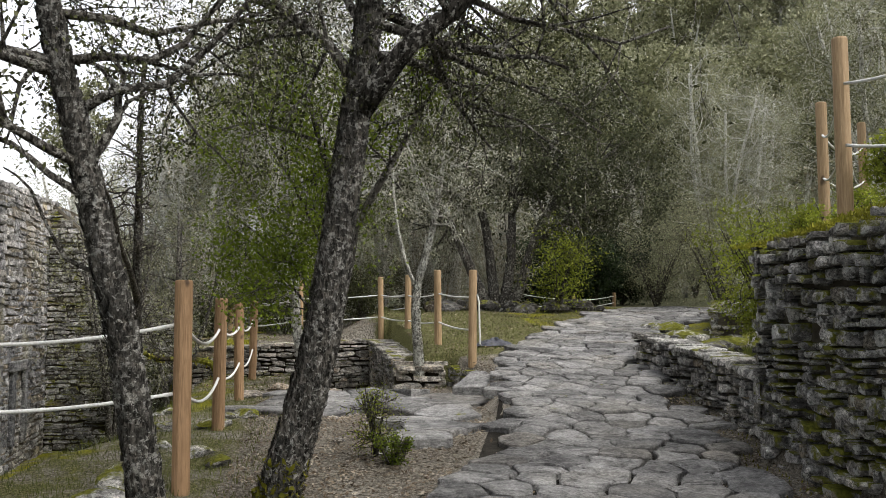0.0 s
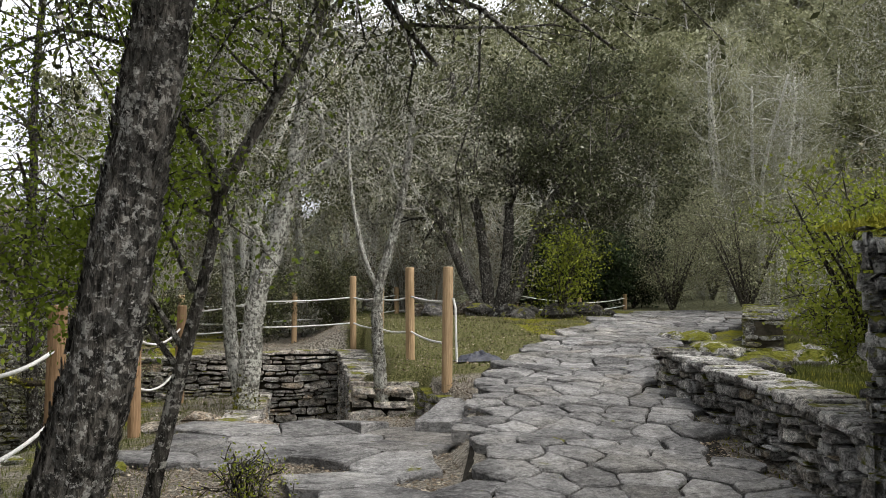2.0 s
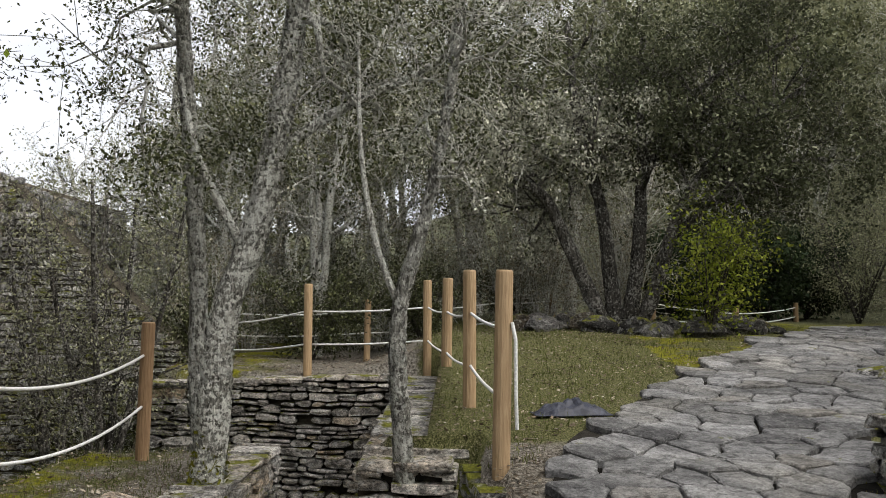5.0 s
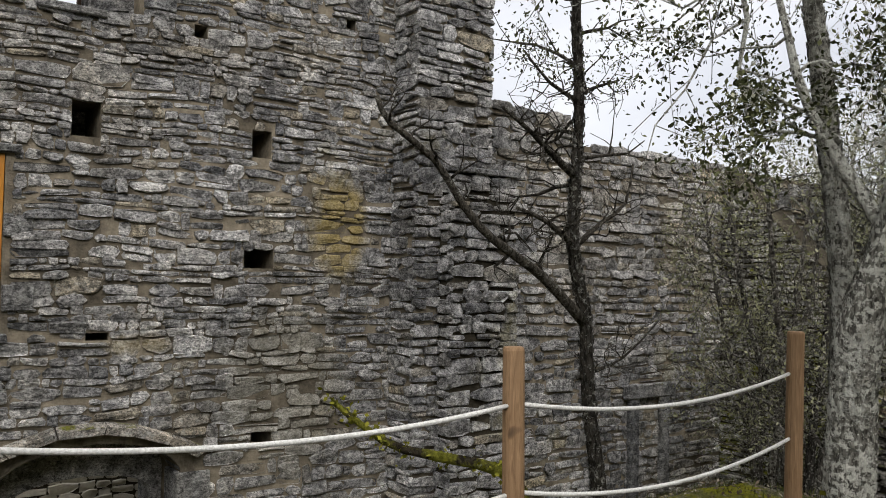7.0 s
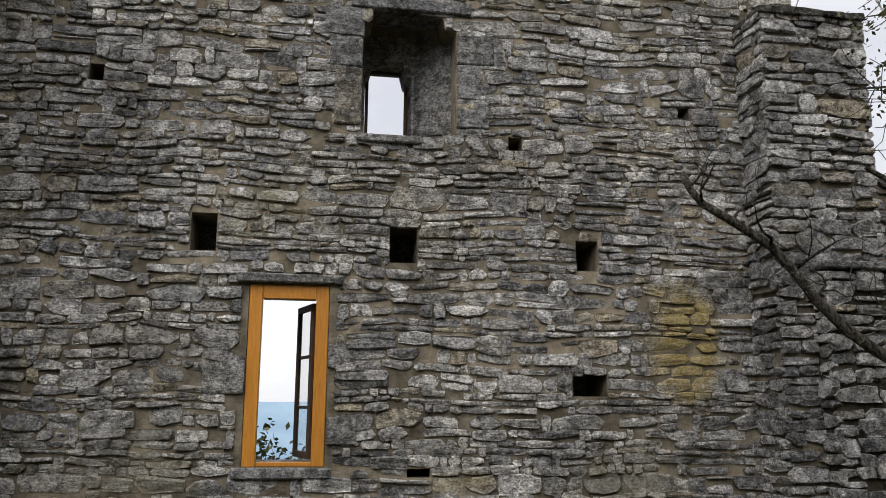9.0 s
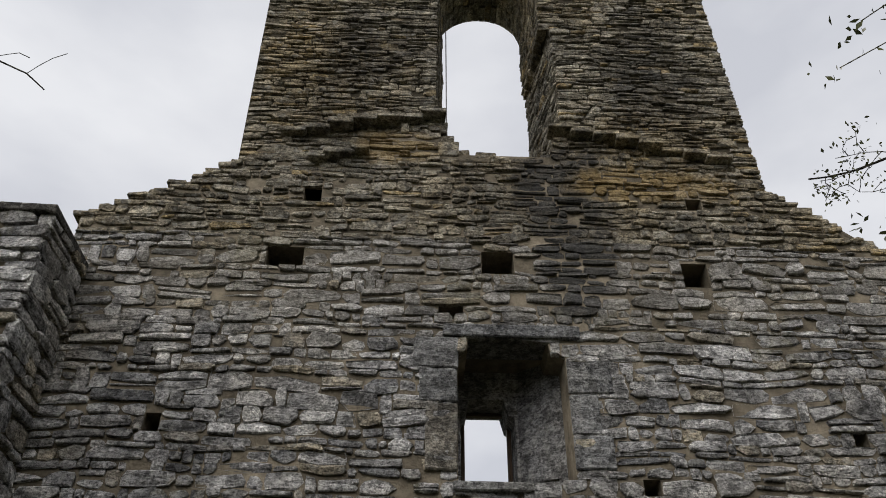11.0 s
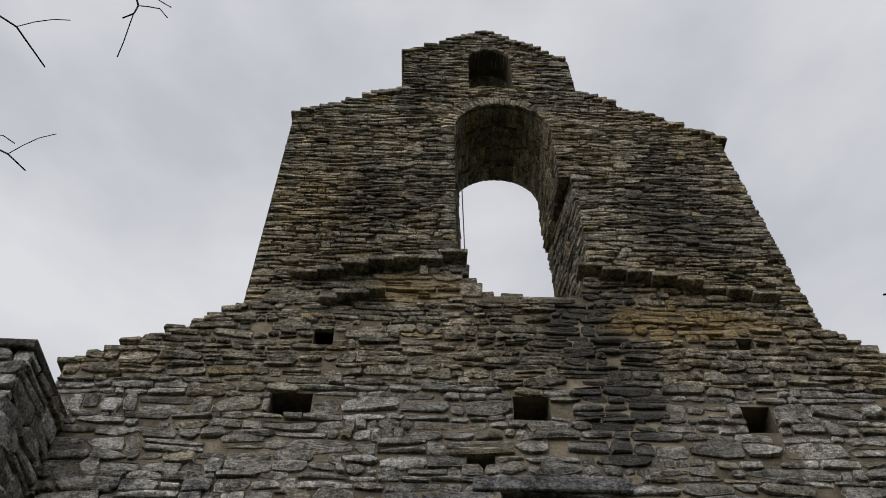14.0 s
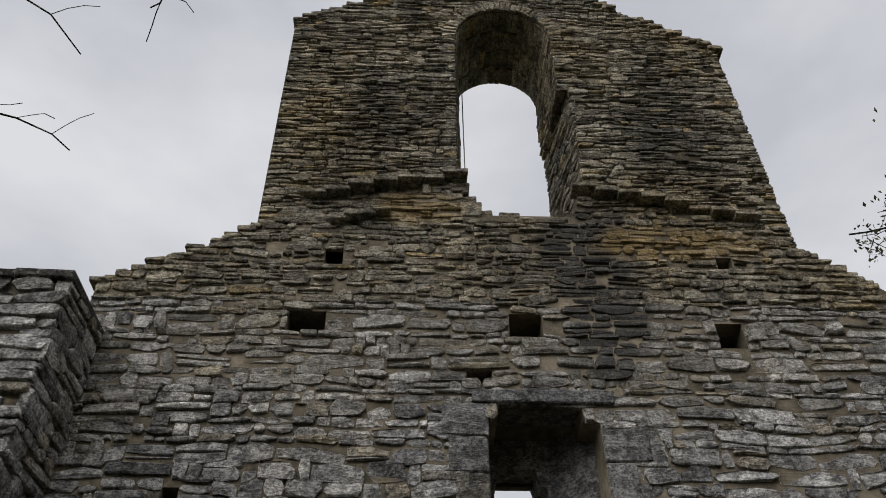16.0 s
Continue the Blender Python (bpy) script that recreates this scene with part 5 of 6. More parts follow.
def bark_flakes(tree, count, size):
    """Plates of bark that lift off the stems at one edge."""
    rs = tree.np
    quads = []
    total = sum(len(p) for p, _ in tree.stems)
    for pts, radii in tree.stems:
        p, r = np.array([tuple(q) for q in pts]), np.array(radii)
        n = int(count * len(pts) / total)
        t = rs.uniform(0, len(pts) - 1.001, n)
        i = t.astype(int)
        f = (t - i)[:, None]
        c, rad = p[i] * (1 - f) + p[i + 1] * f, (r[i] * (1 - f[:, 0]) + r[i + 1] * f[:, 0])[:, None]
        d = p[i + 1] - p[i]
        d /= np.linalg.norm(d, axis=1)[:, None]
        out = rs.normal(0, 1, (n, 3))
        out -= d * (out * d).sum(1)[:, None]
        out /= np.linalg.norm(out, axis=1)[:, None]
        side = np.cross(d, out)
        l, w = size * rs.uniform(0.5, 1.5, (n, 1)), size * rs.uniform(0.3, 0.8, (n, 1))
        skew, lift = rs.uniform(-0.5, 0.5, (n, 1)) * w, rs.uniform(0.004, 0.02, (n, 1))
        edge = rs.uniform(0.0, 0.016, (n, 1))
        quads.append(np.stack([c + out * rad * 0.97 - d * l - side * w, c + out * (rad * 0.97 + edge) - d * l + side * w + side * skew,
                               c + out * (rad + lift) + d * l + side * w - side * skew, c + out * (rad + lift - edge * 0.6) + d * l - side * (w + skew)], 1))
    v = np.concatenate(quads).reshape(-1, 3)
    return v, np.arange(len(v)).reshape(-1, 4)


def quick_mesh(name, v, f, mat, parent, label=""):
    """A mesh from arrays of quads, with no python loop."""
    me = bpy.data.meshes.new(name)
    n = len(f)
    me.vertices.add(len(v))
    me.vertices.foreach_set("co", np.asarray(v, np.float32).ravel())
    me.loops.add(n * 4)
    me.loops.foreach_set("vertex_index", np.asarray(f, np.int32).ravel())
    me.polygons.add(n)
    me.polygons.foreach_set("loop_start", np.arange(0, n * 4, 4, dtype=np.int32))
    me.update(calc_edges=True)
    me.materials.append(mat)
    ob = new(name, me)
    ob.parent = parent
    if label:
        ob["label"] = label
    return ob


def finish(tree, label, bark, layers, category="tree", group="trees", name="tree", at=None, flakes=0, flake_size=0.022):
    """layers: (name, per, spread, size, material, droop, ratio)."""
    foot = Vector(at if at is not None else tree.v[0])
    t = thing(name, label, category, group, at=foot)
    ob = mesh_part("trunk", [tuple(Vector(p) - foot) for p in tree.v], tree.f, bark, t, smooth=True)
    for nm, per, sp, size, mat, droop, ratio in layers:
        v, f = tree.leaves(per, sp, size, droop, ratio)
        if len(v):
            layer = quick_mesh(nm, v - np.array(foot), f, mat, t)
            if nm in ("lichen", "moss"):
                layer["kind"] = "stuff"
    if flakes:
        v, f = bark_flakes(tree, flakes, flake_size)
        quick_mesh("flaking_bark", v - np.array(foot), f, PALE_FLAKE if bark is PALE_BARK else FLAKE_BARK, t)["kind"] = "stuff"
    return t


def moss_foot(tree_thing, tree, height, label):
    """A sleeve of moss round the foot of the first stem."""
    pts, radii = tree.stems[0]
    rs, foot, spots = tree.np, np.array(tree_thing.location), []
    z0 = pts[0].z
    for p, r in zip(pts, radii):
        share = 1 - (p.z - z0) / height
        if share > 0:
            n = int(260 * share)
            a = rs.uniform(0, 6.28, n)
            spots.append(np.array(p) + np.stack([np.cos(a) * r * 1.02, np.sin(a) * r * 1.02, rs.uniform(-0.08, 0.08, n)], 1))
    base = np.concatenate(spots) - foot
    n = len(base)
    d, q = rs.normal(0, 1, (n, 3)) * 0.022, rs.normal(0, 1, (n, 3)) * 0.012
    v = np.stack([base - q, base + q, base + d + q * 0.5, base + d - q * 0.5], 1).reshape(-1, 3)
    quick_mesh("moss", v, np.arange(n * 4).reshape(n, 4), MOSS_TUFT, tree_thing, label)["kind"] = "stuff"


def build_near_trees():
    # slender dark trunk by the fence
    t = Tree(201)
    p, r = t.limb([(-0.92, 5.45, -0.05), (-0.95, 5.43, 0.19), (-1.11, 5.39, 1.21), (-1.22, 5.37, 1.7), (-1.4, 5.35, 2.47), (-1.56, 5.33, 3.14), (-1.7, 5.3, 4.0), (-1.8, 5.4, 5.2)], 0.115, 0.05)
    p2, r2 = t.limb([(-1.3, 5.36, 2.1), (-1.55, 5.3, 2.25), (-1.8, 5.4, 2.45), (-2.1, 5.3, 2.55)], 0.03, 0.012, 1)
    p3, r3 = t.limb([(-1.5, 5.34, 2.9), (-1.8, 5.2, 2.95), (-2.2, 5.3, 3.2)], 0.05, 0.02, 1)
    t.limb([(-1.2, 5.37, 1.65), (-1.5, 5.5, 1.75), (-1.75, 5.6, 2.2), (-1.95, 5.7, 2.35)], 0.02, 0.006, 2)
    t.crown_from(p, r, 0.45, 16, 1.9, 1, 3, (5, 4), 0.02, 0.3)
    t.crown_from(p3, r3, 0.3, 4, 0.9, 2, 3, (4, 4), 0.03, 0.3)
    t.leaf = [q for q in t.leaf if not (q[0].y > 5.8 and q[0].z > 4.2)]
    # twigs that hang over the yard in front of the church
    hang = [[(-1.75, 5.35, 4.6), (-2.0, 6.2, 5.6), (-2.26, 7.1, 6.22), (-2.55, 7.5, 6.0)], [(-1.75, 5.35, 4.5), (-2.3, 6.3, 5.4), (-2.84, 7.11, 5.79), (-2.98, 7.4, 5.68)], [(-1.78, 5.4, 4.9), (-1.9, 6.8, 6.3), (-2.13, 7.78, 6.34), (-2.3, 7.97, 6.22), (-2.34, 7.9, 6.15)]]
    for l in hang:
        pp, rr = t.limb(l, 0.022, 0.004, 2)
        n0 = len(t.leaf)
        t.crown_from(pp, rr, 0.5, 7, 0.28, 3, 3, (3,), 0.02, 0.35)
        del t.leaf[n0:]
    finish(t, "slender dark leaning oak trunk crusted with grey lichen", BARK, [("crown", 17, 0.075, 0.04, OAK_LEAF, 0.4, 0.5), ("lichen", 2, 0.03, 0.025, GREY_LEAF, 0.6, 0.6)], flakes=3000)
    # stout leaning oak in front of the court
    t = Tree(202)
    p, r = t.limb([(-0.22, 6.0, -0.1), (-0.18, 6.0, 0.09), (0.08, 6.0, 1.05), (0.22, 6.0, 1.91), (0.33, 6.0, 2.74), (0.41, 6.0, 3.3), (0.45, 6.0, 3.9), (0.4, 6.1, 5.0), (0.5, 6.2, 6.2)], 0.16, 0.06)
    p2, r2 = t.limb([(0.36, 5.98, 2.85), (0.69, 5.75, 3.29), (1.0, 5.65, 3.53), (1.27, 5.55, 3.78), (1.9, 5.5, 4.3), (2.6, 5.6, 4.8)], 0.085, 0.03, 1)
    p3, r3 = t.limb([(0.36, 6.0, 3.05), (0.15, 6.1, 3.4), (-0.3, 6.3, 3.75), (-0.9, 6.6, 4.0)], 0.05, 0.02, 1)
    p4, r4 = t.limb([(0.8, 5.7, 3.36), (1.3, 6.2, 3.3), (2.0, 6.8, 3.3), (2.7, 7.2, 3.05)], 0.03, 0.01, 2)
    for pp, rr, n, ln in ((p2, r2, 16, 1.7), (p3, r3, 11, 1.4), (p4, r4, 8, 0.8)):
        t.crown_from(pp, rr, 0.25, n, ln, 2, 3, (5, 4), 0.0, 0.3)
    t.crown_from(p, r, 0.55, 18, 2.3, 1, 3, (5, 5), 0.0, 0.28)
    oak = finish(t, "stout leaning oak with furrowed bark, lichen and a mossy foot", BARK, [("crown", 13, 0.07, 0.038, OAK_LEAF, 0.6, 0.5), ("lichen", 2, 0.03, 0.025, GREY_LEAF, 0.8, 0.6)], flakes=5200)
    moss_foot(oak, t, 0.55, "green moss on the foot of the trunk")
    # young forked oak with fresh leaves
    t = Tree(203)
    p, r = t.limb([(0.0, 7.3, 0.05), (0.2, 7.25, 1.0), (0.42, 7.21, 2.12), (0.2, 7.25, 2.6), (0.0, 7.3, 3.3)], 0.05, 0.02)
    p2, r2 = t.limb([(0.42, 7.21, 2.12), (0.62, 7.2, 2.5), (0.95, 7.15, 3.1), (1.2, 7.1, 3.8)], 0.04, 0.015, 1)
    p3, r3 = t.limb([(0.1, 7.25, 2.9), (-0.5, 7.5, 3.1), (-0.9, 7.7, 3.0)], 0.02, 0.008, 2)
    t.crown_from(p, r, 0.55, 9, 0.9, 2, 3, (5, 4), 0.02, 0.3, (-0.5, 0.5, -0.1))
    t.crown_from(p2, r2, 0.35, 8, 0.8, 2, 3, (5, 4), 0.02, 0.3)
    t.crown_from(p3, r3, 0.2, 7, 0.7, 2, 3, (5, 4), -0.02, 0.3)
    for l in ([(0.25, 7.24, 1.3), (-0.2, 7.5, 1.9), (-0.7, 7.7, 2.3)], [(0.22, 7.25, 1.2), (-0.1, 7.35, 1.6), (-0.45, 7.4, 1.95)], [(0.3, 7.24, 1.6), (-0.1, 7.4, 2.5), (-0.4, 7.5, 3.0)]):
        p5, r5 = t.limb(l, 0.02, 0.006, 2)
        t.crown_from(p5, r5, 0.35, 8, 0.55, 2, 3, (5, 4), -0.02, 0.3)
    finish(t, "young forked oak with fresh green leaves", BARK, [("crown", 26, 0.10, 0.036, GREEN_LEAF, 0.2, 0.6)])
    # lichen-covered twin trunk above the stair
    t = Tree(204)
    p, r = t.limb([(0.08, 13.42, -0.1), (0.11, 13.39, 0.18), (0.16, 13.35, 0.9), (0.23, 13.32, 1.64), (0.45, 13.33, 2.27), (0.66, 13.31, 3.28), (0.79, 13.27, 4.19), (0.9, 13.3, 5.2), (1.1, 13.4, 6.6)], 0.155, 0.06)
    p2, r2 = t.limb([(0.05, 13.5, 0.3), (-0.12, 13.8, 1.0), (-0.2, 13.92, 2.02), (-0.28, 13.84, 3.17), (-0.37, 13.74, 4.42), (-0.37, 13.69, 5.4), (-0.3, 13.8, 6.6)], 0.09, 0.045)
    p3, r3 = t.limb([(0.4, 13.33, 2.15), (0.05, 13.1, 2.9), (-0.1, 13.0, 3.6)], 0.05, 0.02, 1)
    p4, r4 = t.limb([(0.6, 13.3, 3.0), (1.2, 13.6, 3.5), (2.0, 13.9, 4.0), (2.6, 14.1, 4.6)], 0.06, 0.02, 1)
    for pp, rr, st, n, ln in ((p, r, 0.62, 18, 1.9), (p2, r2, 0.6, 18, 1.9), (p4, r4, 0.35, 10, 1.2), (p3, r3, 0.5, 4, 0.8)):
        t.crown_from(pp, rr, st, n, ln, 1, 3, (4, 4), 0.0, 0.3)
    oak = finish(t, "twin-trunked oak thickly coated with pale grey lichen", PALE_BARK, [("crown", 12, 0.08, 0.045, OAK_LEAF, 0.5, 0.5), ("lichen", 2, 0.03, 0.03, GREY_LEAF, 0.8, 0.6)], flakes=3500, flake_size=0.026)
    moss_foot(oak, t, 0.75, "dark green moss on the foot of the trunk")
    # small tree rooted in the wall stub
    t = Tree(205)
    p, r = t.limb([(1.8, 13.05, 0.3), (1.79, 13.0, 0.5), (1.73, 12.94, 1.56), (1.88, 12.93, 2.25), (1.98, 12.92, 2.62), (2.1, 12.9, 3.3), (2.2, 13.0, 4.2)], 0.085, 0.025)
    p2, r2 = t.limb([(1.75, 12.94, 1.7), (1.55, 12.95, 2.2), (1.4, 13.0, 3.0), (1.35, 13.1, 4.0)], 0.035, 0.012, 1)
    t.crown_from(p, r, 0.6, 8, 0.9, 1, 3, (4, 4), 0.04, 0.3)
    t.crown_from(p2, r2, 0.6, 5, 0.8, 1, 3, (4, 4), 0.04, 0.3)
    finish(t, "small crooked tree with flaking lichen bark rooted in the wall", PALE_BARK, [("crown", 2, 0.08, 0.04, OAK_LEAF, 0.4, 0.5), ("lichen", 2, 0.04, 0.03, GREY_LEAF, 0.7, 0.6)], flakes=1400)
    # broad holm oak on the grass
    t = Tree(206)
    foot = (5.15, 21.8, 0.85)
    limbs = [[foot, (4.7, 21.8, 1.8), (4.2, 21.8, 2.9), (3.7, 21.7, 3.8), (2.6, 21.6, 4.5), (1.8, 21.5, 5.6)], [foot, (5.0, 21.8, 2.2), (4.8, 21.7, 3.6), (4.4, 21.9, 5.2), (4.2, 22.0, 7.2)],
             [foot, (5.4, 21.7, 2.0), (5.5, 21.6, 3.1), (5.6, 21.9, 4.8), (5.7, 22.2, 7.0)], [foot, (5.7, 21.7, 1.8), (6.0, 21.5, 2.9), (6.4, 21.3, 3.9), (7.3, 21.1, 5.0), (8.2, 21.0, 5.6)]]
    limbs += [[(6.0, 21.5, 2.9), (6.8, 21.4, 3.7), (7.8, 21.4, 4.3), (8.9, 21.3, 4.5)], [(5.6, 21.9, 4.6), (6.4, 21.9, 5.6), (7.4, 21.9, 6.4), (8.6, 21.8, 6.9)]]
    for k, l in enumerate(limbs):
        p, r = t.limb(l, 0.17 if k < 4 else 0.1, 0.06 if k < 4 else 0.03)
        t.crown_from(p, r, 0.5 if k < 4 else 0.3, 14, 1.7, 1, 3, (5, 5), 0.02, 0.28, None, 0.75)
    everything = t.leaf
    t.leaf = [e for e in everything if e[0].x > 4.9 or t.rng.random() < 0.3]
    oak = finish(t, "broad many-stemmed holm oak with a dense dark crown and pale lichen", BARK, [("crown", 12, 0.10, 0.085, CROWN_LEAF, 0.3, 0.55)])
    t.leaf = [e for e in everything if e[0].x < 5.6 and e[0].z < 5.6]
    v, f = t.leaves(14, 0.08, 0.085, 0.6, 0.45)
    quick_mesh("lichen", v - np.array(oak.location), f, GREY_LEAF, oak)["kind"] = "stuff"
    # bare blackened tree in front of the church
    t = Tree(207)
    p, r = t.limb([(-2.7, 14.36, -2.0), (-2.7, 14.33, -0.6), (-2.7, 14.31, -0.07), (-2.7, 14.14, 0.88), (-2.7, 14.09, 1.56), (-2.7, 13.93, 2.18), (-2.7, 13.95, 2.92), (-2.7, 13.98, 3.6), (-2.7, 13.92, 4.49), (-2.65, 13.95, 5.6)], 0.09, 0.035)
    limbs = [([(-2.7, 14.09, 1.5), (-2.7, 13.55, 1.92), (-2.72, 12.83, 2.33), (-2.75, 12.38, 2.85), (-2.78, 11.96, 3.1), (-2.8, 11.85, 3.3)], 0.055), ([(-2.7, 13.95, 2.2), (-2.6, 13.5, 2.4), (-2.6, 13.14, 2.5)], 0.035),
             ([(-2.7, 13.95, 2.2), (-2.8, 14.4, 2.45), (-2.8, 14.74, 2.66), (-2.8, 14.85, 3.06)], 0.03), ([(-2.7, 13.93, 2.85), (-2.65, 13.6, 3.0), (-2.6, 13.32, 3.15), (-2.55, 12.93, 3.32)], 0.04),
             ([(-2.7, 13.97, 3.6), (-2.8, 14.3, 3.75), (-2.8, 14.63, 3.87)], 0.025), ([(-2.7, 13.96, 3.55), (-2.6, 13.51, 3.63), (-2.5, 13.11, 3.82)], 0.025), ([(-2.7, 14.0, 1.0), (-2.7, 14.6, 1.15), (-2.6, 15.0, 1.5)], 0.02), ([(-2.66, 13.95, 5.3), (-3.6, 13.5, 6.2), (-4.4, 13.1, 6.55), (-4.5, 12.8, 6.55)], 0.02)]
    for l, rad in limbs:
        pp, rr = t.limb(l, rad, rad * 0.35, 1)
        t.crown_from(pp, rr, 0.25, 10, 0.5, 2, 3, (4, 3), 0.06, 0.4)
    t.crown_from(p, r, 0.62, 12, 0.9, 2, 3, (5, 4), 0.03, 0.35)
    t.leaf = [l for l in t.leaf if l[0].z > 3.7]
    finish(t, "thin nearly bare dark tree with crooked twigs", DARK_BARK, [("crown", 6, 0.06, 0.04, OAK_LEAF, 0.6, 0.5)], flakes=1500, flake_size=0.02)
    # mossy broken bough that leans over the fence foot
    t = Tree(208)
    p, r = t.limb([(-1.2, 12.05, 0.1), (-1.21, 12.03, 0.44), (-1.28, 11.98, 0.63), (-1.47, 11.86, 0.7), (-1.92, 11.59, 0.74), (-2.15, 11.44, 0.85), (-2.4, 11.3, 1.02)], 0.06, 0.02, 1)
    t.leaf = [(q, Vector((0, 0, 1))) for q in p for _ in range(6)]
    finish(t, "mossy broken bough leaning from the bank", MOSS_BARK, [("moss", 5, 0.035, 0.035, MOSS_TUFT, 0, 0.7)], "bough", "fallen boughs", "bough")
    # half-bare shrubby tree against the curtain wall
    for seed, x, y, z, h, mat, lab in ((209, -2.6, 17.6, -1.6, 5.4, FAR_LEAF, "half-bare shrubby tree with thin brown-green twigs"), (210, -4.2, 19.4, -2.0, 5.8, FAR_LEAF, "grey-green shrubby tree against the ruined wall")):
        t = Tree(seed)
        for k in range(4):
            a = k * 1.6 + seed
            l = [(x, y, z), (x + 0.25 * math.cos(a), y + 0.25 * math.sin(a), z + h * 0.3), (x + 0.7 * math.cos(a), y + 0.7 * math.sin(a), z + h * 0.6), (x + 1.0 * math.cos(a), y + 1.0 * math.sin(a), z + h * 0.9)]
            p, r = t.limb(l, 0.07, 0.02)
            t.crown_from(p, r, 0.25, 9, 1.2, 1, 3, (4, 4), 0.05, 0.25, None, 0.6)
        finish(t, lab, BARK, [("crown", 4, 0.09, 0.055, mat, 0.2, 0.5)])


build_near_trees()


def build_shrub(seed, x, y, h, w, mat, label, per=4, size=0.05, stems=7, z=None):
    t = Tree(seed)
    z = float(level(x, y)) if z is None else z
    for k in range(stems):
        a = t.rng.uniform(0, 2 * math.pi)
        l = [(x, y, z - 0.05), (x + w * 0.3 * math.cos(a), y + w * 0.3 * math.sin(a), z + h * 0.5), (x + w * 0.6 * math.cos(a), y + w * 0.6 * math.sin(a), z + h * t.rng.uniform(0.7, 1.0))]
        p, r = t.limb(l, 0.012 + h * 0.006, 0.004, 2)
        t.crown_from(p, r, 0.2, 6, h * 0.35, 2, 3, (4, 3), 0.05, 0.3)
    return finish(t, label, DARK_BARK, [("foliage", per + 2, h * 0.05, size, mat, 0.1, 0.55)], "shrub", "shrubs", "shrub", (x, y, z))


def build_shrubs():
    build_shrub(301, 0.62, 7.2, 0.62, 0.2, LIME_LEAF, "small green oak seedling in the leaf litter", 1, 0.022, 8)
    build_shrub(302, 0.72, 6.9, 0.26, 0.26, GREEN_LEAF, "low dark seedlings in the leaf litter", 3, 0.02, 7)
    for k, (x, y, h, w, mat) in enumerate(((4.6, 7.5, 1.3, 0.9, LIME_LEAF), (5.2, 8.0, 1.3, 1.0, LIME_LEAF), (6.0, 8.4, 1.4, 1.2, GREEN_LEAF), (5.0, 7.0, 0.6, 0.7, LIME_LEAF), (7.2, 10.0, 1.6, 1.4, GREEN_LEAF), (7.8, 11.5, 2.4, 1.6, GREEN_LEAF), (5.5, 6.9, 0.6, 0.8, LIME_LEAF), (4.9, 5.9, 0.6, 0.6, LIME_LEAF))):
        build_shrub(310 + k, x, y, h, w, mat, "leafy yellow-green shrub on the bank above the wall", 13, 0.034, 11)
    build_shrub(330, 6.3, 20.0, 2.1, 0.9, LIME_LEAF, "bright green sapling beside the oak", 5, 0.07, 8)
    for k, (x, y, h, w) in enumerate(((1.5, 21.5, 1.4, 1.4), (-0.5, 21.5, 1.6, 1.5), (3.2, 24.6, 1.5, 1.6), (-2.2, 20.3, 1.2, 1.0), (11.5, 21.5, 3.2, 2.2), (12.5, 19.0, 3.0, 2.0), (10.6, 17.2, 2.4, 1.6), (13.5, 25.0, 3.6, 2.4), (11.8, 26.5, 3.0, 2.2), (12.8, 28.5, 3.6, 2.4), (14.8, 23.0, 3.6, 2.2), (15.5, 28.5, 4.0, 2.6), (13.2, 31.5, 4.2, 2.6), (16.5, 33.0, 4.5, 3.0))):
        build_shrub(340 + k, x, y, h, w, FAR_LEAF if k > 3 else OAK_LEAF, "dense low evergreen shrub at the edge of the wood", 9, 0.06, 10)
    # undergrowth below the trees: three bushes, repeated
    bushes = []
    for seed, h, mat, per, lab in ((371, 1.7, OAK_LEAF, 11, "dark evergreen undergrowth below the trees"), (372, 2.2, FAR_LEAF, 7, "twiggy grey-green undergrowth below the trees"), (373, 2.4, DRY_LEAF, 3, "pale bare twiggy undergrowth below the trees")):
        t = Tree(seed, (5, 4, 3, 3, 3))
        for k in range(9):
            a = t.rng.uniform(0, 6.28)
            q = t.rng.uniform(0.2, 0.8)
            p, r = t.limb([(0.2 * q * math.cos(a), 0.2 * q * math.sin(a), -0.1), (q * 0.6 * math.cos(a), q * 0.6 * math.sin(a), h * 0.45), (q * 1.2 * math.cos(a + 0.3), q * 1.2 * math.sin(a + 0.3), h * t.rng.uniform(0.6, 1.0))], 0.025, 0.008, 2)
            t.crown_from(p, r, 0.15, 7, h * 0.4, 2, 3, (4, 3), 0.05, 0.3)
        bushes.append(finish(t, lab, PALE_BARK, [("foliage", per, 0.09, 0.055, mat, 0.1, 0.55), ("lichen", 2, 0.05, 0.045, GREY_LEAF, 0.3, 0.5)], "shrub", "undergrowth", "shrub", (0, 0, 0)))
    rng = random.Random(375)
    spots = [(-4.5 + 1.25 * k + rng.uniform(-0.4, 0.4), 22.6 + rng.uniform(-0.6, 1.4) + 0.12 * k) for k in range(9)]
    spots += [(-7.0 + 1.7 * k + rng.uniform(-0.6, 0.6), 26.5 + rng.uniform(-1, 1.8)) for k in range(9)]
    spots += [(-6 + 2.3 * k + rng.uniform(-1, 1), 31.5 + rng.uniform(-1.5, 2)) for k in range(13)]
    spots += [(9.5 + 1.5 * k + rng.uniform(-0.5, 0.5), 13.5 + 1.0 * k + rng.uniform(-1, 1)) for k in range(7)] + [(-2.6, 21.9), (-3.8, 20.4)]
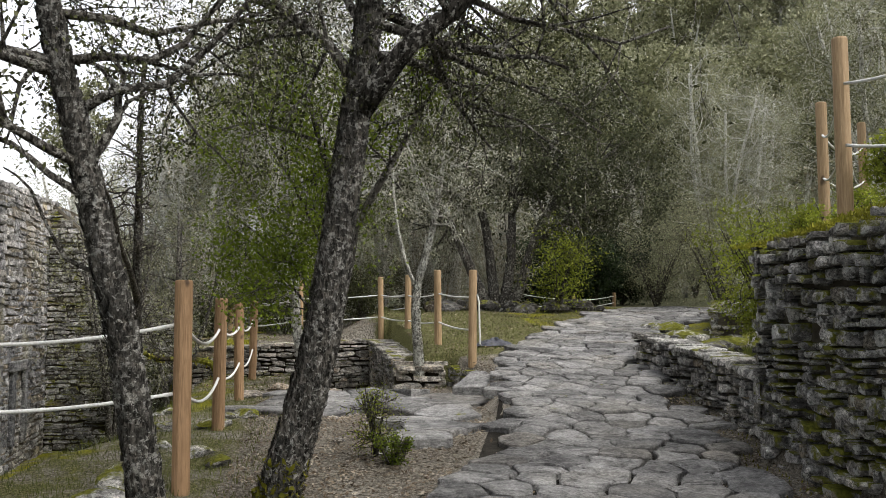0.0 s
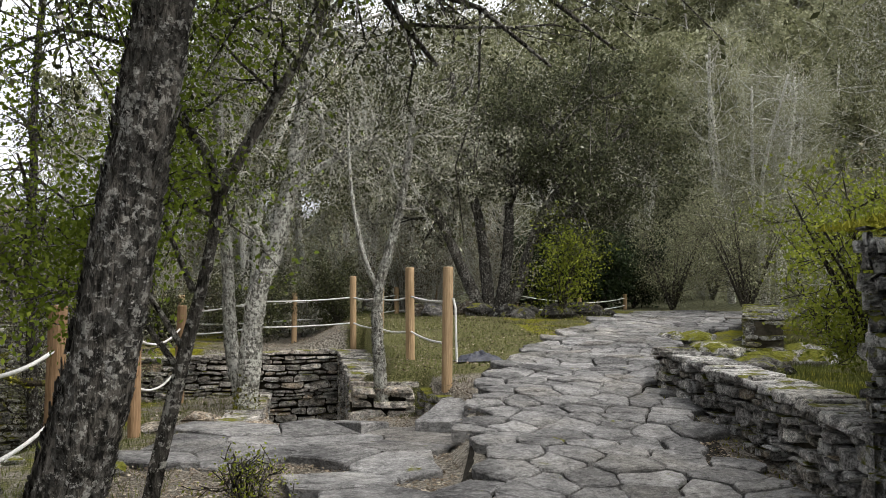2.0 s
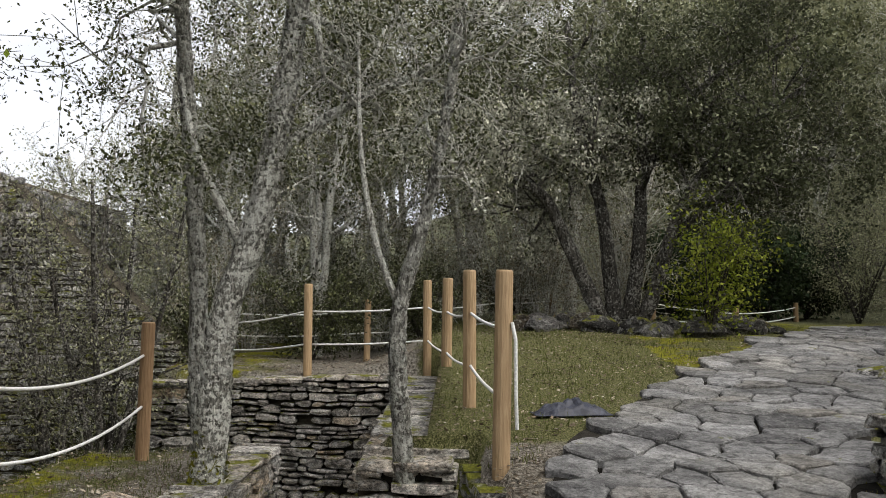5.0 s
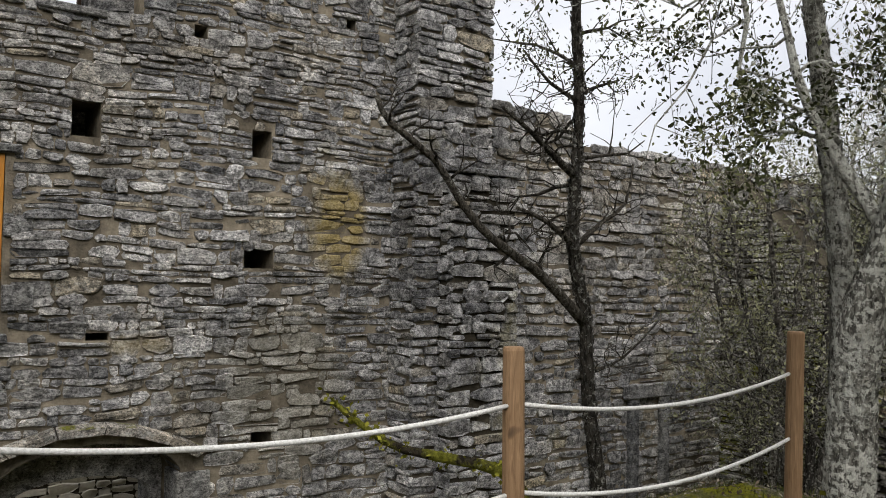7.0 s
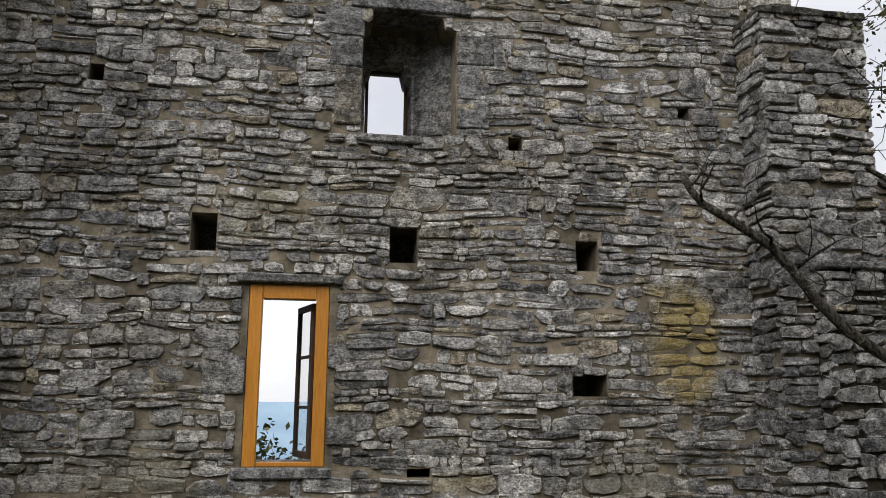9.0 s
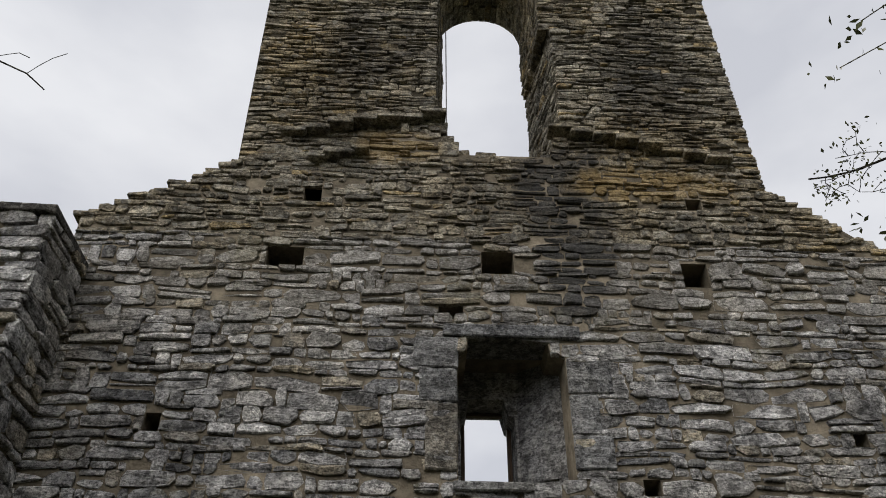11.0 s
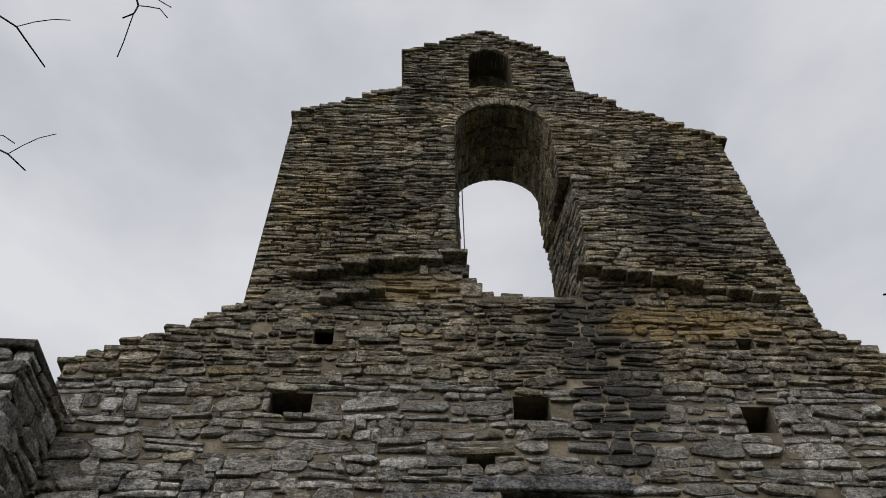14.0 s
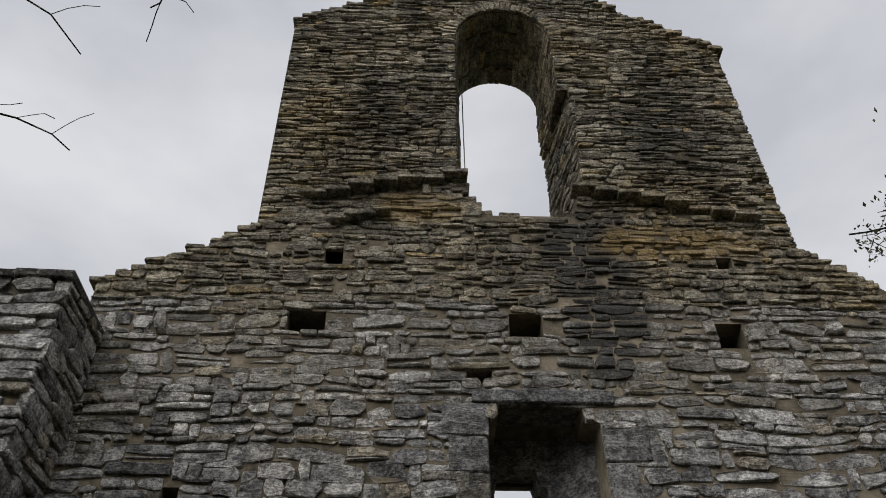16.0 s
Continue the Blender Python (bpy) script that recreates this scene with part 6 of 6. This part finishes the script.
    for k, (x, y) in enumerate(spots):
        m = Matrix.Translation((x, y, float(level(x, y)))) @ Matrix.Rotation(rng.uniform(0, 6.28), 4, "Z") @ Matrix.Scale(rng.uniform(0.8, 1.3), 4)
        b = bushes[k % 3 if rng.random() < 0.7 else 2]
        if k < 3:
            bushes[k].matrix_basis = m
        else:
            copy_thing(b, Matrix.Identity(4)).matrix_basis = m
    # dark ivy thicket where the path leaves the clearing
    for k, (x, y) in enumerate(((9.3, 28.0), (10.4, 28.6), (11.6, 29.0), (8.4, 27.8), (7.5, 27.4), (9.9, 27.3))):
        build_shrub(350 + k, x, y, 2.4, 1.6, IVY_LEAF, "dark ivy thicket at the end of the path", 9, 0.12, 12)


build_shrubs()


def build_wood():
    """Trees of the surrounding wood: a few kinds, repeated."""
    kinds = []
    # label, height, stems, leaves a place, leaf size, leaf, twig levels, share of leafy twigs
    for seed, lab, h, stems, per, size, mat, last, leafy in (
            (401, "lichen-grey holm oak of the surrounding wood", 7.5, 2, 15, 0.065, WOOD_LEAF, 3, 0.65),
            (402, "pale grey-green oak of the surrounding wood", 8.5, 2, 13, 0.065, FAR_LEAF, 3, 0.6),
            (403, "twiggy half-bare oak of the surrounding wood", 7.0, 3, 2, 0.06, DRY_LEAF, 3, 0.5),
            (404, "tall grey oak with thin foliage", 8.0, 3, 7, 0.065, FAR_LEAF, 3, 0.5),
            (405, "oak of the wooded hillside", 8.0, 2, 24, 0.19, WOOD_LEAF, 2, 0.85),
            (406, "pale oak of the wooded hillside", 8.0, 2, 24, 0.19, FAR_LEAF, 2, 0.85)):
        t = Tree(seed, (7, 5, 3, 3, 3))
        for k in range(stems):
            a = t.rng.uniform(0, 6.28)
            q = 0.5 + 0.5 * k
            l = [(0, 0, -0.3), (q * 0.3 * math.cos(a), q * 0.3 * math.sin(a), h * 0.25), (q * 0.8 * math.cos(a), q * 0.8 * math.sin(a), h * 0.55), (q * 1.4 * math.cos(a + 0.4), q * 1.4 * math.sin(a + 0.4), h * 0.92)]
            p, r = t.limb(l, 0.13, 0.04)
            t.crown_from(p, r, 0.3 if seed == 403 else 0.4, 13, 1.9, 1, last, (4, 4), 0.05, 0.28, None, leafy)
        kinds.append(finish(t, lab, PALE_BARK, [("crown", per, 0.11 if last == 3 else 0.2, size, mat, 0.3, 0.6)] + ([("lichen", 3, 0.06, 0.06, GREY_LEAF, 0.6, 0.5)] if last == 3 else []), group="trees of the wood", at=(0, 0, 0)))
    rng = random.Random(410)
    spots = []

    def place(x, y, k, s=1.0):
        spots.append((x, y))
        z = float(level(x, y))
        m = Matrix.Translation((x, y, z)) @ Matrix.Rotation(rng.uniform(0, 6.28), 4, "Z") @ Matrix.Diagonal((s, s, s * rng.uniform(0.9, 1.15), 1))
        if k in first:
            first.remove(k)
            kinds[k].matrix_basis = m
        else:
            copy_thing(kinds[k], Matrix.Identity(4)).matrix_basis = m

    first = [0, 1, 2, 3, 4, 5]
    # edge of the clearing
    for x, y, k, s in ((-0.6, 22.6, 2, 0.85), (0.8, 23.6, 0, 0.9), (2.4, 25.2, 2, 1.0), (-2.8, 23.5, 0, 0.9), (-4.6, 25.0, 1, 1.0), (3.6, 27.0, 1, 1.0), (6.5, 27.5, 2, 1.0), (-5.5, 28.0, 1, 0.9),
                       (12.6, 22.6, 3, 0.75), (0.2, 26.0, 0, 1.4), (-0.9, 24.2, 0, 1.25), (2.6, 28.0, 0, 1.45), (-2.2, 26.2, 0, 1.3), (4.8, 26.4, 0, 1.3), (-5.2, 23.6, 3, 0.9), (-7.4, 27.0, 3, 1.0), (-3.6, 24.4, 2, 1.15), (9.0, 30.5, 0, 1.3), (14.5, 19.0, 1, 0.9), (11.3, 14.5, 0, 0.8), (13.5, 12.0, 3, 0.9), (16.0, 15.5, 0, 1.0), (10.0, 9.5, 0, 0.7), (12.5, 7.0, 1, 0.9), (9.2, 4.8, 0, 0.9), (15.0, 26.0, 1, 1.0)):
        place(x, y, k, s)
    for row, (d0, d1, n) in enumerate(((27, 34, 17), (34, 45, 17), (45, 62, 16), (62, 90, 14))):
        for i in range(n):
            a = radians(-58 + 116 * (i + rng.random()) / n)
            d = rng.uniform(d0, d1)
            x, y = 1.5 + d * math.sin(a), 3 + d * math.cos(a)
            if x < -6 and y < 75:
                continue
            place(x, y, rng.choice((0, 1, 1, 2, 3)) if row == 0 else rng.choice((4, 5)), rng.uniform(0.85, 1.15) * (1 + 0.16 * row))
    for i in range(34):
        a = radians(9 + 40 * (i + rng.random()) / 34)
        d = rng.uniform(40, 85)
        place(1.5 + d * math.sin(a), 3 + d * math.cos(a), rng.choice((4, 5, 5)), rng.uniform(1.1, 1.5))
    # some trees behind the camera
    for x, y in ((-3, -6), (5, -7), (1, -12), (9, -4), (-8, -3), (-6, -10)):
        place(x, y, rng.randrange(4), 1.0)


build_wood()


# ---- small growth and litter ----
def blades(name, label, category, pts, size, mat, seed, ratio=0.12, upright=1.2):
    rs = np.random.RandomState(seed)
    n = len(pts)
    d = rs.normal(0, 0.5, (n, 3))
    d[:, 2] = np.abs(d[:, 2]) + upright
    d /= np.linalg.norm(d, axis=1)[:, None]
    s = np.cross(d, rs.normal(0, 1, (n, 3)))
    s /= np.linalg.norm(s, axis=1)[:, None]
    l = (size * rs.uniform(0.5, 1.4, n))[:, None]
    w = l * ratio
    v = np.stack([pts - s * w * 0.5, pts + s * w * 0.5, pts + d * l + s * w * 0.15, pts + d * l - s * w * 0.15], 1).reshape(-1, 3)
    ob = quick_mesh(name, v, np.arange(n * 4).reshape(n, 4), mat, None)
    tagged(ob, label, category, kind="stuff")


def scatter(box, n, seed, keep=None, lift=0.0):
    rs = np.random.RandomState(seed)
    x, y = rs.uniform(box[0], box[2], n), rs.uniform(box[1], box[3], n)
    if keep is not None:
        ok = keep(x, y, rs)
        x, y = x[ok], y[ok]
    return np.stack([x, y, level(x, y) + lift], 1)


def build_small_growth():
    lawn = scatter((1.5, 12.4, 11, 25), 42000, 501, lambda x, y, rs: (x < path_left(y) - 0.05) & (x > 2.0 - (y > 18) * 1.5) & (rs.rand(len(x)) < np.exp(-(y - 12.4) * 0.05)))
    blades("lawn_grass", "short thin grass beside the flagstones", "grass", lawn, 0.05, GRASS_BLADE, 502)
    left = scatter((-3.2, 4.2, -0.1, 15.5), 22000, 503, lambda x, y, rs: rs.rand(len(x)) < 0.8)
    blades("bank_grass", "thin grass and moss on the bank under the fence", "grass", left, 0.045, GRASS_BLADE, 504)
    terrace = scatter((4.6, 7.0, 10, 16), 26000, 505, lambda x, y, rs: x > low_face(np.minimum(y, 12.3)) + 0.35 + np.maximum(0, y - 12.3) * 0.9)
    blades("terrace_grass", "tufted grass and moss on the terrace behind the low wall", "grass", terrace, 0.07, GRASS_BLADE, 506)
    edge = scatter((3.0, 4.0, 5.2, 12.6), 9000, 507, lambda x, y, rs: (x > path_right(y) - 0.1) & (x < np.where(y < 6.8, wall_face(y), low_face(y)) - 0.02) & (rs.rand(len(x)) < 0.5))
    blades("edge_moss", "yellow-green moss along the foot of the wall", "moss", edge, 0.025, MOSS_TUFT, 508, 0.5, 0.8)
    top = scatter((3.5, 1.0, 6.0, 7.2), 30000, 509, lambda x, y, rs: x > wall_face(y) - 0.02)
    top[:, 2] = np.maximum(top[:, 2], 1.98 + np.maximum(6.7 - top[:, 1], 0) * 0.053)
    blades("wall_top_moss", "bright moss and grass hanging over the tall wall", "moss", top, 0.035, MOSS_TUFT, 510, 0.4, 0.5)

    def flat(name, label, pts, size, seed):
        rs = np.random.RandomState(seed)
        n = len(pts)
        a = rs.uniform(0, 6.28, n)
        d = np.stack([np.cos(a), np.sin(a), rs.normal(0, 0.25, n)], 1)
        s = np.stack([-np.sin(a), np.cos(a), rs.normal(0, 0.25, n)], 1)
        l = (size * rs.uniform(0.6, 1.4, n))[:, None]
        v = np.stack([pts, pts + d * l * 0.5 + s * l * 0.25, pts + d * l, pts + d * l * 0.5 - s * l * 0.25], 1).reshape(-1, 3)
        tagged(quick_mesh(name, v, np.arange(n * 4).reshape(n, 4), LITTER, None), label, "leaf litter", kind="stuff")

    litter = scatter((-0.6, 3.0, 4.6, 12.6), 48000, 511, lambda x, y, rs: (((x < path_left(y) + 0.05) | (x > path_right(y) - 0.25)) & (rs.rand(len(x)) < 0.85)) | (rs.rand(len(x)) < 0.02), 0.02)
    litter = litter[(litter[:, 0] < np.where(litter[:, 1] < 6.8, wall_face(litter[:, 1]), low_face(litter[:, 1])))]
    flat("leaf_litter", "dry fallen leaves and gravel beside the flagstones", litter, 0.035, 512)
    flat("lawn_litter", "fallen brown leaves in the grass", scatter((-3, 12.5, 7, 22), 20000, 513, lambda x, y, rs: x < path_left(y), 0.015), 0.045, 514)


build_small_growth()


def build_bag():
    """A crumpled black plastic sheet left on the grass."""
    rng = random.Random(601)
    bm = bmesh.new()
    bmesh.ops.create_grid(bm, x_segments=26, y_segments=14, size=1)
    for v in bm.verts:
        x, y = v.co.x * 0.36, v.co.y * 0.17
        h = 0.07 + 0.05 * noise.noise((x * 7, y * 9, 3.0)) + 0.018 * noise.noise((x * 19, y * 17, 9.0))
        fall = max(0.0, 1 - (abs(v.co.x) ** 3 + abs(v.co.y) ** 3))
        v.co = Vector((x * (1 + 0.2 * noise.noise((y * 6, 1, 1))), y * (1 + 0.3 * noise.noise((x * 5, 5, 2))), max(0.003, h * fall * 1.5)))
    bmesh.ops.solidify(bm, geom=bm.faces[:], thickness=0.004)
    ob = part("plastic_sheet", bm, BLACK_PLASTIC)
    ob.location = (3.24, 14.06, float(level(3.24, 14.06)) + 0.02)
    ob.rotation_euler = (0, 0, 0.25)
    tagged(ob, "crumpled black plastic sheet lying on the grass", "plastic sheet")


build_bag()


def build_distance():
    """Hazy blue hills beyond the valley, seen through the church windows, and a tree below them."""
    # haze of the air is painted into the hills' blue base colour
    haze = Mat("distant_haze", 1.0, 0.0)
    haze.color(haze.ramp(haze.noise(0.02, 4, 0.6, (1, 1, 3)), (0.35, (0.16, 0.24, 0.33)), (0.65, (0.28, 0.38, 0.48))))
    verts, faces = [], []
    n = 60
    for k in range(n + 1):
        y = -260 + 520 * k / n
        h = 3 + 5 * noise.noise((y * 0.012, 2.0, 0)) + 2 * noise.noise((y * 0.05, 7.0, 0))
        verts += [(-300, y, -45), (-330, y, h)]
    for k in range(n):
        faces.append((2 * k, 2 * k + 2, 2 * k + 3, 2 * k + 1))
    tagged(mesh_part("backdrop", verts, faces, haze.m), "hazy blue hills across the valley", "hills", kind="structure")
    build_shrub(701, -15.5, 8.15, 4.1, 0.9, OAK_LEAF, "round evergreen tree top below the church window", 20, 0.16, 16, -3.4)


build_distance()
